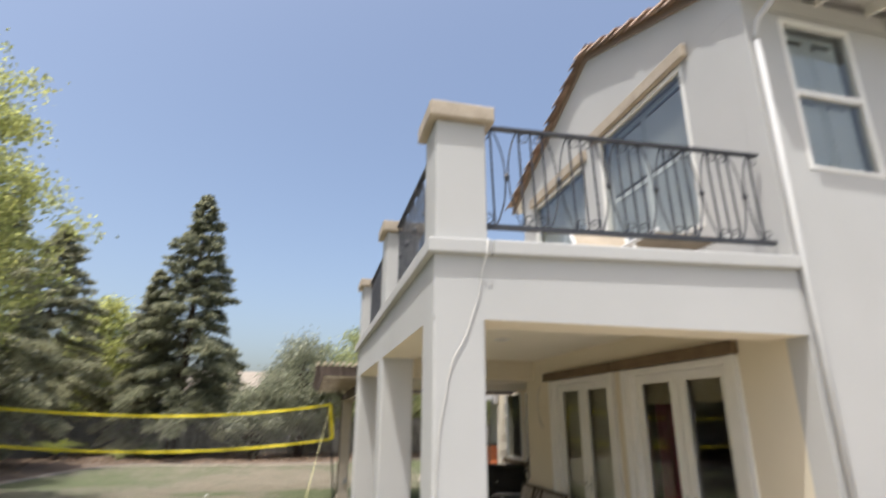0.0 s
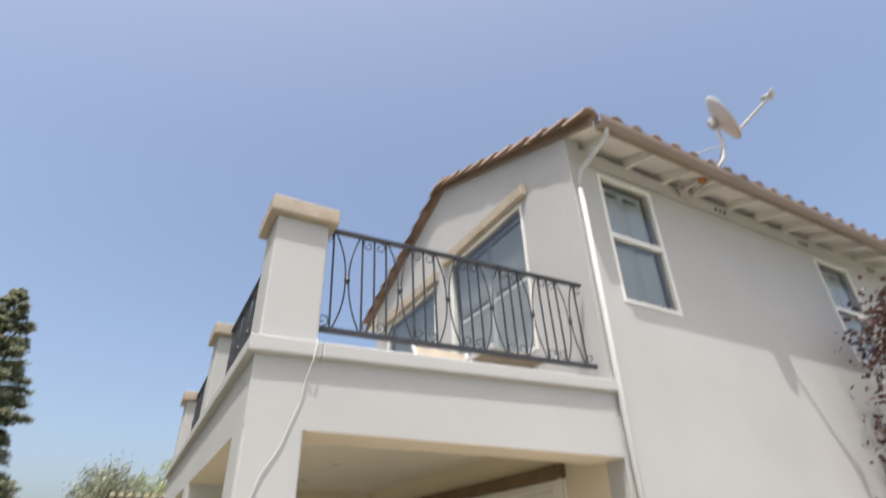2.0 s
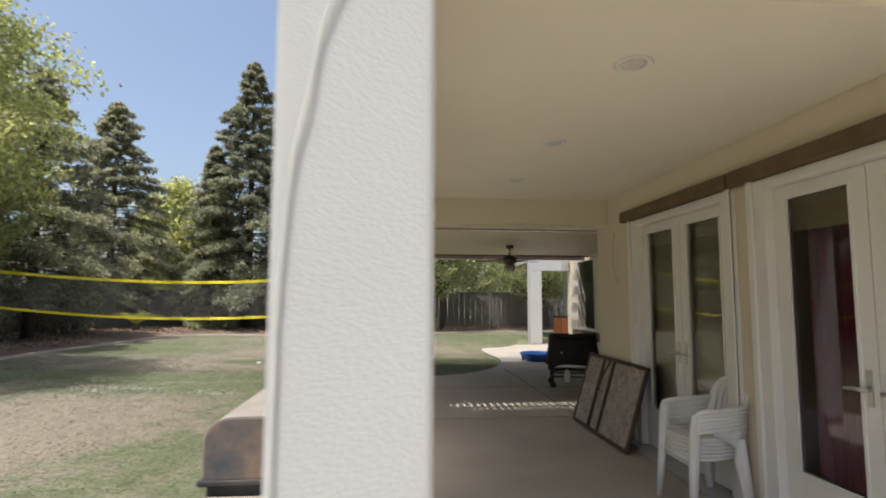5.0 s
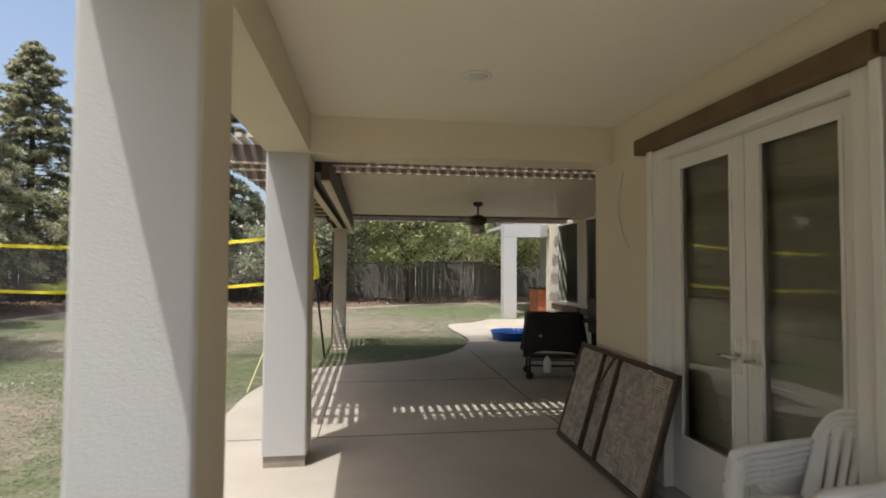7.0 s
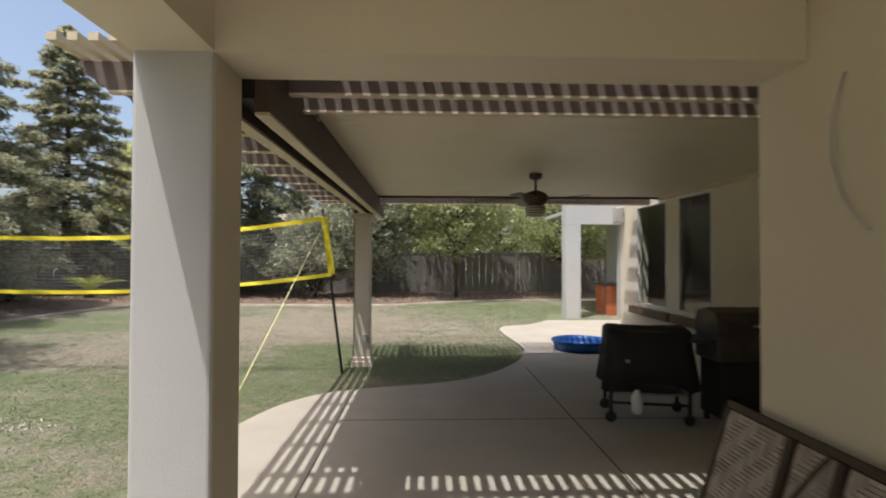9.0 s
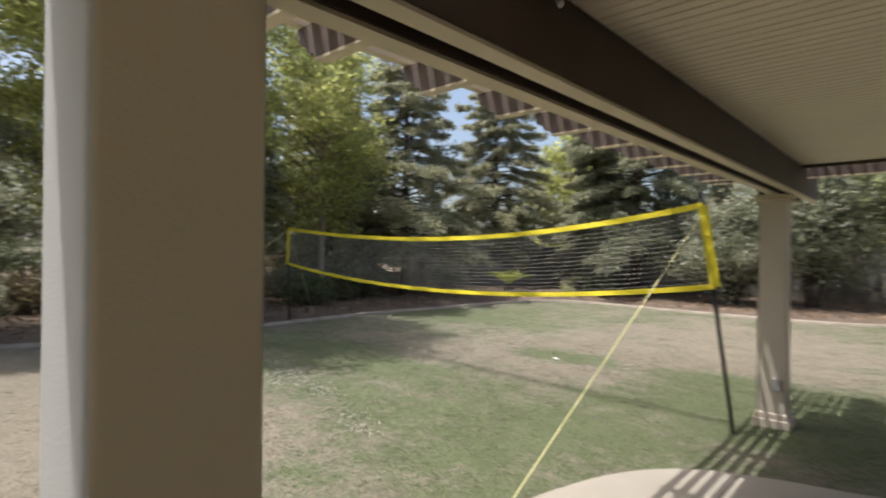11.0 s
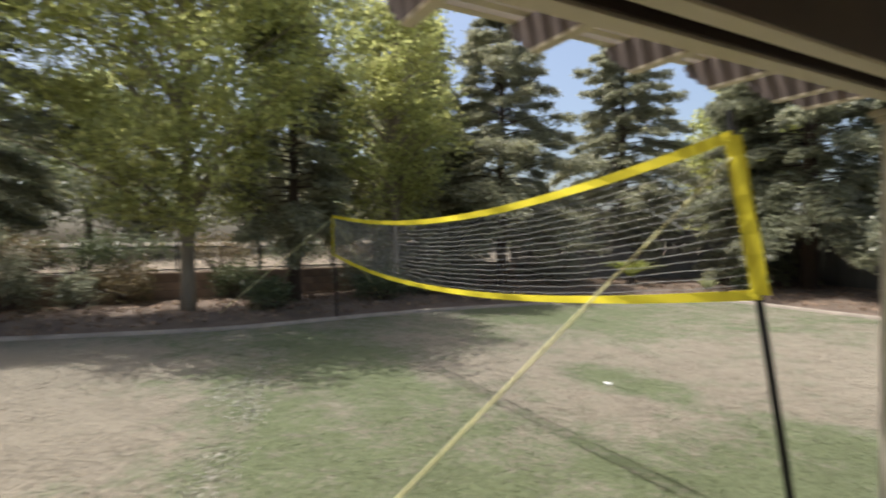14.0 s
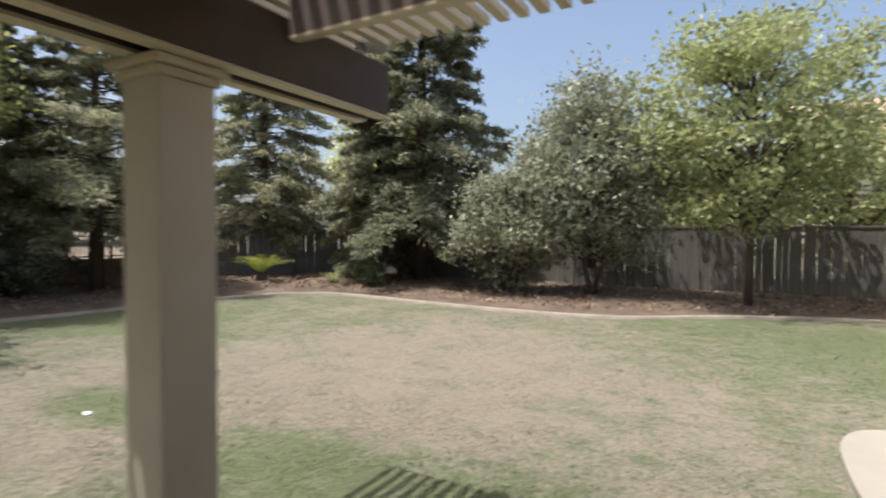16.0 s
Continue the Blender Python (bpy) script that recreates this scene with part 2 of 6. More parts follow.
def lawn_mat(name, blades):
    """Lawn with dry straw patches and greener ones, the same map for soil and blades."""
    m = bpy.data.materials.new(name)
    m.use_nodes = True
    n, l = m.node_tree.nodes, m.node_tree.links
    b = n["Principled BSDF"]
    b.inputs["Roughness"].default_value = 0.85
    b.inputs["Specular IOR Level"].default_value = 0.15
    geo = n.new("ShaderNodeNewGeometry")

    def math_(op, a, c):
        x = n.new("ShaderNodeMath")
        x.operation = op
        for i, v in enumerate((a, c)):
            if isinstance(v, (int, float)):
                x.inputs[i].default_value = v
            else:
                l.new(v, x.inputs[i])
        return x.outputs[0]

    def noise_(scale, detail=5, rough=0.6):
        x = n.new("ShaderNodeTexNoise")
        x.inputs["Scale"].default_value, x.inputs["Detail"].default_value, x.inputs["Roughness"].default_value = scale, detail, rough
        l.new(geo.outputs["Position"], x.inputs["Vector"])
        return x.outputs["Fac"]

    # positive: dry straw, negative: green; centre x, y, radii, weight
    patches = [(-5.6, 8.9, 2.9, 2.3, 0.75), (-3.3, 9.6, 1.4, 1.9, 0.55), (-3.4, 15.0, 3.2, 1.1, 0.4), (-1.4, 17.6, 4.0, 2.2, 0.50), (0.8, 20.6, 3.4, 2.0, 0.45), (0.2, 15.9, 1.2, 0.5, -0.3),
               (-2.35, 15.85, 1.0, 0.45, -0.95), (-4.4, 7.3, 1.3, 0.8, -0.9), (-1.2, 12.4, 2.3, 1.6, -0.32), (1.2, 15.0, 2.4, 1.3, -0.7), (-5.2, 13.4, 2.0, 0.9, -0.45), (-6.0, 18.5, 2.5, 1.5, -0.4),
               (3.6, 21.5, 3.0, 2.0, -0.6), (-4.5, 6.2, 1.4, 1.3, -0.25), (-1.0, 7.0, 1.2, 2.5, -0.15), (-3.5, 12.0, 1.0, 0.8, -0.2), (-6.8, 8.0, 1.6, 1.5, 0.2)]
    sep = n.new("ShaderNodeSeparateXYZ")
    l.new(geo.outputs["Position"], sep.inputs[0])
    total = 0.15
    for cx, cy, rx, ry, w in patches:
        dx = math_("POWER", math_("ABSOLUTE", math_("DIVIDE", math_("SUBTRACT", sep.outputs[0], cx), rx), 0), 2)
        dy = math_("POWER", math_("ABSOLUTE", math_("DIVIDE", math_("SUBTRACT", sep.outputs[1], cy), ry), 0), 2)
        fall = math_("MAXIMUM", math_("SUBTRACT", 1.0, math_("MULTIPLY", math_("ADD", dx, dy), 0.6)), 0.0)
        total = math_("ADD", total, math_("MULTIPLY", fall, w))
    total = math_("ADD", total, math_("MULTIPLY", math_("SUBTRACT", noise_(0.9), 0.5), 1.5))
    total = math_("ADD", total, math_("MULTIPLY", math_("SUBTRACT", noise_(4.0), 0.5), 1.6))
    total = math_("ADD", total, math_("MULTIPLY", math_("SUBTRACT", noise_(17.0), 0.5), 1.7))
    ramp = n.new("ShaderNodeValToRGB")
    e = ramp.color_ramp.elements
    e[0].position, e[0].color = 0.10, ((0.166, 0.190, 0.102, 1) if blades else (0.152, 0.173, 0.094, 1))
    e[1].position, e[1].color = 0.80, ((0.292, 0.256, 0.195, 1) if blades else (0.275, 0.241, 0.184, 1))
    mid = ramp.color_ramp.elements.new(0.42)
    mid.color = (0.218, 0.217, 0.150, 1) if blades else (0.206, 0.204, 0.141, 1)
    l.new(math_("ADD", total, 0.25), ramp.inputs[0])
    hsv = n.new("ShaderNodeHueSaturation")
    l.new(ramp.outputs[0], hsv.inputs["Color"])
    if blades:
        vary = math_("ADD", math_("MULTIPLY", geo.outputs["Random Per Island"], 0.72), 0.51)
    else:
        vary = math_("ADD", math_("MULTIPLY", noise_(60, 3), 0.95), 0.40)
    l.new(vary, hsv.inputs["Value"])
    l.new(hsv.outputs[0], b.inputs["Base Color"])
    if not blades:
        bp = n.new("ShaderNodeBump")
        bp.inputs["Strength"].default_value, bp.inputs["Distance"].default_value = 0.3, 0.015
        l.new(noise_(45, 4), bp.inputs["Height"])
        l.new(bp.outputs[0], b.inputs["Normal"])
    return m


LAWN = lawn_mat("lawn_soil", False)
BLADES = lawn_mat("grass_blades", True)


# ---- mesh helpers ----
def link_bm(name, bm, material, smooth=False):
    me = bpy.data.meshes.new(name)
    if smooth:
        for f in bm.faces:
            f.smooth = True
    bm.to_mesh(me)
    bm.free()
    if material:
        me.materials.append(material)
    return new(name, me)


def part(name, bm, material, parent, label="", smooth=False):
    ob = link_bm(name, bm, material, smooth)
    if parent:
        ob.parent = parent
    if label:
        ob["label"] = label
    return ob


def pane(bm, parent, axis):
    """A glass pane: its outer face, towards -axis, mirrors and lets through; the rest is clear."""
    ob = part("pane", bm, GLASS, parent)
    ob.data.materials.append(CLEAR)
    for f in ob.data.polygons:
        f.material_index = 0 if f.normal[axis] < -0.5 else 1
    ob.visible_shadow = False
    return ob


def structure(name, bm, material, label, category, smooth=False):
    return tagged(link_bm(name, bm, material, smooth), label, category, kind="structure")


def thing(name, x, y, z, label, category, group=""):
    e = new(name)
    e.location = (x, y, z)
    return tagged(e, label, category, group)


def box(bm, x0, x1, y0, y1, z0, z1, bev=0.0, m=None):
    g = bmesh.ops.create_cube(bm, size=1.0)["verts"]
    for v in g:
        v.co = Vector(((x0 + x1) / 2 + v.co.x * (x1 - x0), (y0 + y1) / 2 + v.co.y * (y1 - y0), (z0 + z1) / 2 + v.co.z * (z1 - z0)))
    if bev:
        es = list({e for v in g for e in v.link_edges})
        r = bmesh.ops.bevel(bm, geom=es, offset=bev, segments=2, affect="EDGES", profile=0.5)
        g = list({v for f in r["faces"] for v in f.verts} | {v for v in g if v.is_valid})
    if m is not None:
        bmesh.ops.transform(bm, matrix=m, verts=g)
    return bm


def thicken(bm, depth):
    """Give an open sheet its thickness."""
    bm.normal_update()
    bmesh.ops.solidify(bm, geom=bm.faces[:], thickness=depth)


def boxes(*specs):
    bm = bmesh.new()
    for s in specs:
        box(bm, *s)
    return bm


def tube(bm, pts, r, sides=8, cap=True, flat=1.0):
    """A pipe along points; r a number or one radius a point."""
    pts = [Vector(p) for p in pts]
    rs = r if isinstance(r, (list, tuple)) else [r] * len(pts)
    rings = []
    up = Vector((0.13, 0.21, 0.97))
    for i, p in enumerate(pts):
        d = (pts[min(i + 1, len(pts) - 1)] - pts[max(i - 1, 0)]).normalized()
        a = d.cross(up)
        if a.length < 0.05:
            a = d.cross(Vector((1, 0, 0)))
        a.normalize()
        b = d.cross(a)
        rings.append([bm.verts.new(p + (a * math.cos(t) + b * math.sin(t) * flat) * rs[i]) for t in [2 * math.pi * k / sides for k in range(sides)]])
    for i in range(len(rings) - 1):
        for k in range(sides):
            bm.faces.new((rings[i][k], rings[i][(k + 1) % sides], rings[i + 1][(k + 1) % sides], rings[i + 1][k]))
    if cap:
        bm.faces.new(rings[0][::-1])
        bm.faces.new(rings[-1])
    return bm


def tubes(*specs):
    bm = bmesh.new()
    for s in specs:
        tube(bm, *s)
    return bm


def lathe(profile, sides=24, centre=(0, 0, 0)):
    """A turned shape about z from (radius, height) pairs."""
    bm = bmesh.new()
    rings = []
    for r, z in profile:
        rings.append([bm.verts.new((centre[0] + max(r, 0.0005) * math.cos(2 * math.pi * k / sides), centre[1] + max(r, 0.0005) * math.sin(2 * math.pi * k / sides), centre[2] + z)) for k in range(sides)])
    for i in range(len(rings) - 1):
        for k in range(sides):
            bm.faces.new((rings[i][k], rings[i][(k + 1) % sides], rings[i + 1][(k + 1) % sides], rings[i + 1][k]))
    bm.faces.new(rings[0][::-1])
    bm.faces.new(rings[-1])
    return bm


def prism(outline, lo, hi, axis="z"):
    """An outline (pairs) pushed from lo to hi along an axis."""
    bm = bmesh.new()
    put = {"z": lambda a, b, c: (a, b, c), "y": lambda a, b, c: (a, c, b), "x": lambda a, b, c: (c, a, b)}[axis]
    v0 = [bm.verts.new(put(a, b, lo)) for a, b in outline]
    v1 = [bm.verts.new(put(a, b, hi)) for a, b in outline]
    bm.faces.new(v0)
    bm.faces.new(v1)
    for i in range(len(outline)):
        j = (i + 1) % len(outline)
        bm.faces.new((v0[i], v0[j], v1[j], v1[i]))
    bmesh.ops.recalc_face_normals(bm, faces=bm.faces)
    return bm


def pierced(axis, at, thick, a0, a1, z0, z1, holes):
    """A wall with real openings. axis 'x': the wall stands at x from at to at+thick and runs along y; 'y': likewise along x. holes: a0, a1, z0, z1."""
    us = sorted({a0, a1, *[h[0] for h in holes], *[h[1] for h in holes]})
    zs = sorted({z0, z1, *[h[2] for h in holes], *[h[3] for h in holes]})
    solid = {}
    for i in range(len(us) - 1):
        for j in range(len(zs) - 1):
            cu, cz = (us[i] + us[i + 1]) / 2, (zs[j] + zs[j + 1]) / 2
            solid[i, j] = not any(h[0] < cu < h[1] and h[2] < cz < h[3] for h in holes)
    bm = bmesh.new()
    vs = {}

    def v(u, d, z):
        k = (round(u, 4), d, round(z, 4))
        if k not in vs:
            dd = at + thick * d
            vs[k] = bm.verts.new((dd, u, z) if axis == "x" else (u, dd, z))
        return vs[k]

    for (i, j), s in solid.items():
        if not s:
            continue
        u0, u1, b0, b1 = us[i], us[i + 1], zs[j], zs[j + 1]
        for d in (0, 1):
            bm.faces.new((v(u0, d, b0), v(u1, d, b0), v(u1, d, b1), v(u0, d, b1)))
        if not solid.get((i - 1, j)):
            bm.faces.new((v(u0, 0, b0), v(u0, 1, b0), v(u0, 1, b1), v(u0, 0, b1)))
        if not solid.get((i + 1, j)):
            bm.faces.new((v(u1, 0, b0), v(u1, 1, b0), v(u1, 1, b1), v(u1, 0, b1)))
        if not solid.get((i, j - 1)):
            bm.faces.new((v(u0, 0, b0), v(u1, 0, b0), v(u1, 1, b0), v(u0, 1, b0)))
        if not solid.get((i, j + 1)):
            bm.faces.new((v(u0, 0, b1), v(u1, 0, b1), v(u1, 1, b1), v(u0, 1, b1)))
    bmesh.ops.recalc_face_normals(bm, faces=bm.faces)
    return bm


def quad_mesh(name, verts, faces, material):
    me = bpy.data.meshes.new(name)
    me.from_pydata(verts, [], faces)
    me.materials.append(material)
    me.update()
    return me


# ---- ground ----
def ground_z(x, y):
    """Height of the yard: flat by the house, rising gently to the beds in the west and north."""
    w = min(max((-x - 3.5) / 6.5, 0.0), 1.0)
    nn = min(max((y - 17.5) / 5.5, 0.0), 1.0)
    return -0.055 + 0.21 * w * w * (3 - 2 * w) * (1 - 0.5 * nn) + 0.15 * nn * nn * (3 - 2 * nn)


def grid_sheet(name, xs, ys, zf, material):
    verts = [(x, y, zf(x, y)) for y in ys for x in xs]
    w = len(xs)
    faces = [(j * w + i, j * w + i + 1, (j + 1) * w + i + 1, (j + 1) * w + i) for j in range(len(ys) - 1) for i in range(w - 1)]
    ob = new(name, quad_mesh(name, verts, faces, material))
    for f in ob.data.polygons:
        f.use_smooth = True
    return ob


def yard_z(x, y):
    """The one sheet: the yard, then the dry hillside behind the block wall, and flat land to the horizon."""
    if x < -12.42:
        k = min((-12.42 - x) / 14.0, 1.0)
        return 0.86 + 0.7 * k
    return ground_z(x, y)


gx = [-2500, -600, -120, -40, -26, -20, -17, -15, -13.5, -12.45, -12.40] + [-12 + 0.5 * i for i in range(33)] + [6, 9, 14, 25, 60, 200, 700, 2500]
gy = [-2500, -600, -120, -40, -20] + [-12 + 0.75 * i for i in range(57)] + [34, 40, 60, 120, 400, 1000, 2500]
tagged(grid_sheet("ground", gx, gy, yard_z, LAWN), "lawn with dry straw patches and greener areas", "lawn", kind="structure")
tagged(grid_sheet("ground_hill", [-60, -40, -26, -22, -18, -15, -13.4, -12.36], [-30 + 2 * i for i in range(36)], lambda x, y: yard_z(min(x, -12.43), y) + 0.02, DRYHILL), "dry grass hillside behind the block wall", "hillside", kind="structure")

KERBLINE = [(-8.9, -9.0), (-8.9, 2.0), (-8.85, 5.4), (-8.75, 8.0), (-8.25, 10.2), (-7.9, 12.2), (-8.0, 14.2), (-8.05, 15.8), (-7.95, 17.5), (-7.7, 19.2), (-7.2, 21.2), (-6.3, 22.6), (-5.2, 23.0),
            (-3.5, 22.9), (-1.2, 22.7), (0.9, 22.9), (2.7, 24.0), (5.0, 24.8), (8.5, 25.0), (16.0, 25.0)]


def smooth_line(pts, n=6):
    out = []
    for i in range(len(pts) - 1):
        p = [Vector((*pts[max(0, min(len(pts) - 1, i + k))], 0)) for k in (-1, 0, 1, 2)]
        for s in range(n):
            t = s / n
            out.append(0.5 * ((2 * p[1]) + (-p[0] + p[2]) * t + (2 * p[0] - 5 * p[1] + 4 * p[2] - p[3]) * t * t + (-p[0] + 3 * p[1] - 3 * p[2] + p[3]) * t ** 3))
    out.append(Vector((*pts[-1], 0)))
    return [(v.x, v.y) for v in out]


kl = smooth_line(KERBLINE)
# the mulch bed outside the kerb, out to the wall and the fence
bed = bmesh.new()
rows_ = []
rnd = random.Random(4)
for i, (x, y) in enumerate(kl):
    a = kl[max(i - 1, 0)]
    c = kl[min(i + 1, len(kl) - 1)]
    d = Vector((c[0] - a[0], c[1] - a[1], 0)).normalized()
    nrm = Vector((-d.y, d.x, 0))
    row = []
    for k in range(8):
        px, py = x + nrm.x * k * 0.95, y + nrm.y * k * 0.95
        px, py = max(px, -12.38), min(py, 30.5)
        row.append(bed.verts.new((px, py, ground_z(px, py) + (0.012 if k == 0 else 0.05 + rnd.uniform(0, 0.07)))))
    rows_.append(row)
for i in range(len(rows_) - 1):
    for k in range(7):
        q = (rows_[i][k], rows_[i + 1][k], rows_[i + 1][k + 1], rows_[i][k + 1])
        if len({v.co.to_tuple(3) for v in q}) == 4:
            bed.faces.new(q)
bmesh.ops.recalc_face_normals(bed, faces=bed.faces)
structure("ground_bed", bed, MULCH, "bark mulch planting bed behind a concrete mow strip", "planting bed", True)
kb = bmesh.new()
prev = None
for i, (x, y) in enumerate(kl):
    a = kl[max(i - 1, 0)]
    c = kl[min(i + 1, len(kl) - 1)]
    d = Vector((c[0] - a[0], c[1] - a[1], 0)).normalized()
    nrm = Vector((-d.y, d.x, 0))
    z = ground_z(x, y)
    ring = [kb.verts.new((x + nrm.x * o, y + nrm.y * o, z + h)) for o, h in ((-0.06, -0.1), (-0.055, 0.035), (-0.03, 0.055), (0.05, 0.055), (0.07, 0.03), (0.07, -0.1))]
    if prev:
        for k in range(5):
            kb.faces.new((prev[k], ring[k], ring[k + 1], prev[k + 1]))
    prev = ring
structure("kerb", kb, KERB, "low pale concrete mow strip curving along the lawn", "kerb", True)

# patio slab with its curved edge
PATIO = [(-0.03, -8.0), (-0.03, 9.6), (-0.02, 10.7), (0.10, 11.4), (0.32, 12.0), (0.68, 12.42), (1.2, 12.66), (1.9, 12.86), (2.55, 13.25), (3.08, 13.95), (3.42, 14.75), (3.58, 15.6), (3.54, 16.5), (3.49, 17.4), (3.53, 18.15), (3.75, 18.58), (4.3, 18.85), (5.0, 19.8), (5.3, 20.9)]
pe = [(-0.03, -8.0), (-0.03, 2.0), (-0.03, 6.0)] + smooth_line(PATIO[1:], 4)
slab = prism(pe + [(12.0, 20.9), (12.0, -8.0)], -0.25, 0.0)
structure("pavement_patio", slab, CONC, "tan concrete patio slab with a curved edge", "patio")
jb = boxes((-0.03, 3.45, 9.02, 9.035, -0.01, 0.0015), (0.98, 0.992, 9.04, 12.55, -0.01, 0.0015), (0.0, 3.45, 5.9, 5.915, -0.01, 0.0015), (1.0, 5.6, 11.35, 11.365, -0.01, 0.0015), (3.30, 3.315, 9.04, 13.9, -0.01, 0.0015), (3.45, 5.6, 14.9, 14.915, -0.01, 0.0015))
structure("pavement_joints", jb, mat("joint_dirt", (0.10, 0.08, 0.06), 0.95), "dark control joints cut in the patio concrete", "joint")

# ---- house, lower storey ----
RX0, EY0, RZ, RIDGEY, RIDGEZ = 3.472, 2.78, 5.66, 5.86, 6.90
SL = (RIDGEZ - RZ) / (RIDGEY - EY0)
D1 = (4.03, 5.56, 0.04, 2.36)
D2 = (6.01, 7.54, 0.04, 2.36)
WX = 3.48
W1 = (3.87, 4.66, 3.86, 5.38)
W2 = (7.92, 8.75, 3.86, 5.36)
B1 = (4.05, 5.75, 3.62, 5.42)
B2 = (6.2, 7.9, 3.05, 5.3)
structure("wall_south", pierced("y", 3.19, 0.2, WX, 16.0, -0.2, 5.451, [W1, W2]), STUCCO, "sunlit off-white stucco house wall", "wall")
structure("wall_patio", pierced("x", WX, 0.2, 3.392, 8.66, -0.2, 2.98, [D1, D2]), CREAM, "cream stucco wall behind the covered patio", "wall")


def gable_wall():
    bm = pierced("x", WX, 0.2, 3.392, 8.45, 2.985, 5.45, [B1, B2])
    gb = prism([(3.19, 5.452), (8.45, 5.452), (8.45, RZ - 0.055 + SL * (8.94 - 8.45)), (RIDGEY, RIDGEZ - 0.055), (3.19, RZ - 0.055 + SL * (3.19 - EY0))], WX, WX + 0.2, "x")
    me = bpy.data.meshes.new("t")
    gb.to_mesh(me)
    gb.free()
    bm.from_mesh(me)
    bmesh.ops.recalc_face_normals(bm, faces=bm.faces)
    return bm


structure("wall_gable", gable_wall(), STUCCO, "off-white stucco gable wall above the balcony", "wall")
structure("wall_return", boxes((3.69, 5.55, 8.46, 8.66, -0.2, 5.4), (3.69, 16, 8.25, 8.449, 2.99, 5.45)), STUCCO, "cream stucco return wall of the house", "wall")
EW1 = (12.85, 13.78, 0.80, 2.50)
EW2 = (14.15, 15.32, 0.80, 2.50)
structure("wall_east", pierced("x", 5.55, 0.2, 8.662, 16.1, -0.2, 3.4, [EW1, EW2]), CREAM, "cream stucco wall under the patio cover", "wall")
structure("wall_corner", boxes((5.75, 8.0, 15.9, 16.099, -0.2, 3.4), (8.0, 8.2, 15.9, 24.0, -0.2, 3.4), (5.76, 16, 8.96, 15.85, 3.3, 3.42)), STUCCO, "off-white stucco wall end of the house", "wall")

# rooms behind the panes, closed
structure("wall_room", boxes((7.0, 7.1, 3.4, 8.4, -0.1, 2.9), (3.69, 7.0, 6.0, 6.08, 0.0, 2.9), (3.69, 7.0, 3.4, 8.45, 2.9, 2.98), (3.69, 7.0, 8.42, 8.455, 0, 2.9)), DARKROOM, "dim painted room walls behind the patio doors", "wall")
structure("floor_room", boxes((3.69, 7.0, 3.4, 8.4, 0.0, 0.03)), mat("room_floor", (0.30, 0.24, 0.19), 0.6), "pale tiled room floor behind the patio doors", "floor")
structure("wall_room_upper", boxes((9.2, 9.3, 3.4, 8.2, 2.99, 5.4), (3.69, 9.2, 3.4, 8.2, 5.41, 5.44), (3.69, 9.2, 3.4, 8.2, 2.99, 3.02)), DARKROOM, "dim upper room walls behind the shutters", "wall")
structure("wall_room_east", boxes((7.6, 7.7, 9.0, 15.8, 0.0, 3.2), (5.76, 7.6, 9.0, 15.8, 3.2, 3.25), (5.76, 7.6, 9.0, 15.8, 0.0, 0.03)), DARKROOM, "dim room walls behind the patio windows", "wall")

# ---- covered patio: columns, beams, ceiling, balcony ----
CX0, CX1 = 0.63, 0.968


def inner_paint_and_bounce(ob):
    """Cream on the faces turned to the covered patio: paint, with warm bounced light coloured in."""
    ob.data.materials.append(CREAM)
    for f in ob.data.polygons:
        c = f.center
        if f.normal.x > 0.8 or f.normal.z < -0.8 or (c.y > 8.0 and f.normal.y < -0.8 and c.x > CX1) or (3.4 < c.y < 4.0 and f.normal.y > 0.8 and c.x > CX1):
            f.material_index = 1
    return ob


COLS = [3.18, 5.62, 8.32]
for k, y in enumerate(COLS):
    c = thing("patio_column", (CX0 + CX1) / 2, y + 0.17, 0, "square off-white stucco column holding the balcony", "column", "columns of the covered patio")
    q = 0.02
    bm = prism([(sx * 0.169 - sx * q * (1 - math.cos(a)), sy * 0.17 - sy * q * (1 - math.sin(a)))
                for sx, sy, aa in ((1, 1, (0, 0.5, 1.05, 1.57)), (-1, 1, (1.57, 1.05, 0.5, 0)), (-1, -1, (0, 0.5, 1.05, 1.57)), (1, -1, (1.57, 1.05, 0.5, 0))) for a in aa], 0.09 if k else 0.0, 2.4402)
    inner_paint_and_bounce(part("shaft", bm, STUCCO, c))
    if k:
        part("base_course", boxes((-0.157, 0.157, -0.158, 0.158, 0, 0.092)), KERB, c, "bare concrete base course")
RISE = 0.032  # the front ledge climbs a little towards the house
bm = boxes((CX0, CX1, 3.18, 8.66, 2.44, 2.85), (CX1, WX - 0.003, 3.18, 3.52, 2.44, 2.85), (CX1, WX - 0.003, 8.32, 8.66, 2.44, 2.85))
for v in bm.verts:
    if v.co.z > 2.8 and v.co.y < 3.6 and v.co.x > 0.9:
        v.co.z += RISE * (v.co.x - CX0)
inner_paint_and_bounce(structure("beam_balcony", bm, STUCCO, "off-white stucco beams round the covered patio", "beam"))
structure("ceiling_patio", boxes((CX1 - 0.01, WX - 0.002, 3.5, 8.34, 2.74, 2.80)), CEIL, "smooth cream patio ceiling", "ceiling")
LEDGE = 0.045
bm = boxes((CX0 - LEDGE, CX1 + 0.05, 3.18 - LEDGE, 8.66 + LEDGE, 2.852, 2.955, 0.012), (CX1 + 0.052, WX + 0.05, 3.18 - LEDGE, 3.53, 2.852, 2.955, 0.012), (CX1 + 0.052, WX - 0.003, 8.31, 8.66 + LEDGE, 2.852, 2.955, 0.012))
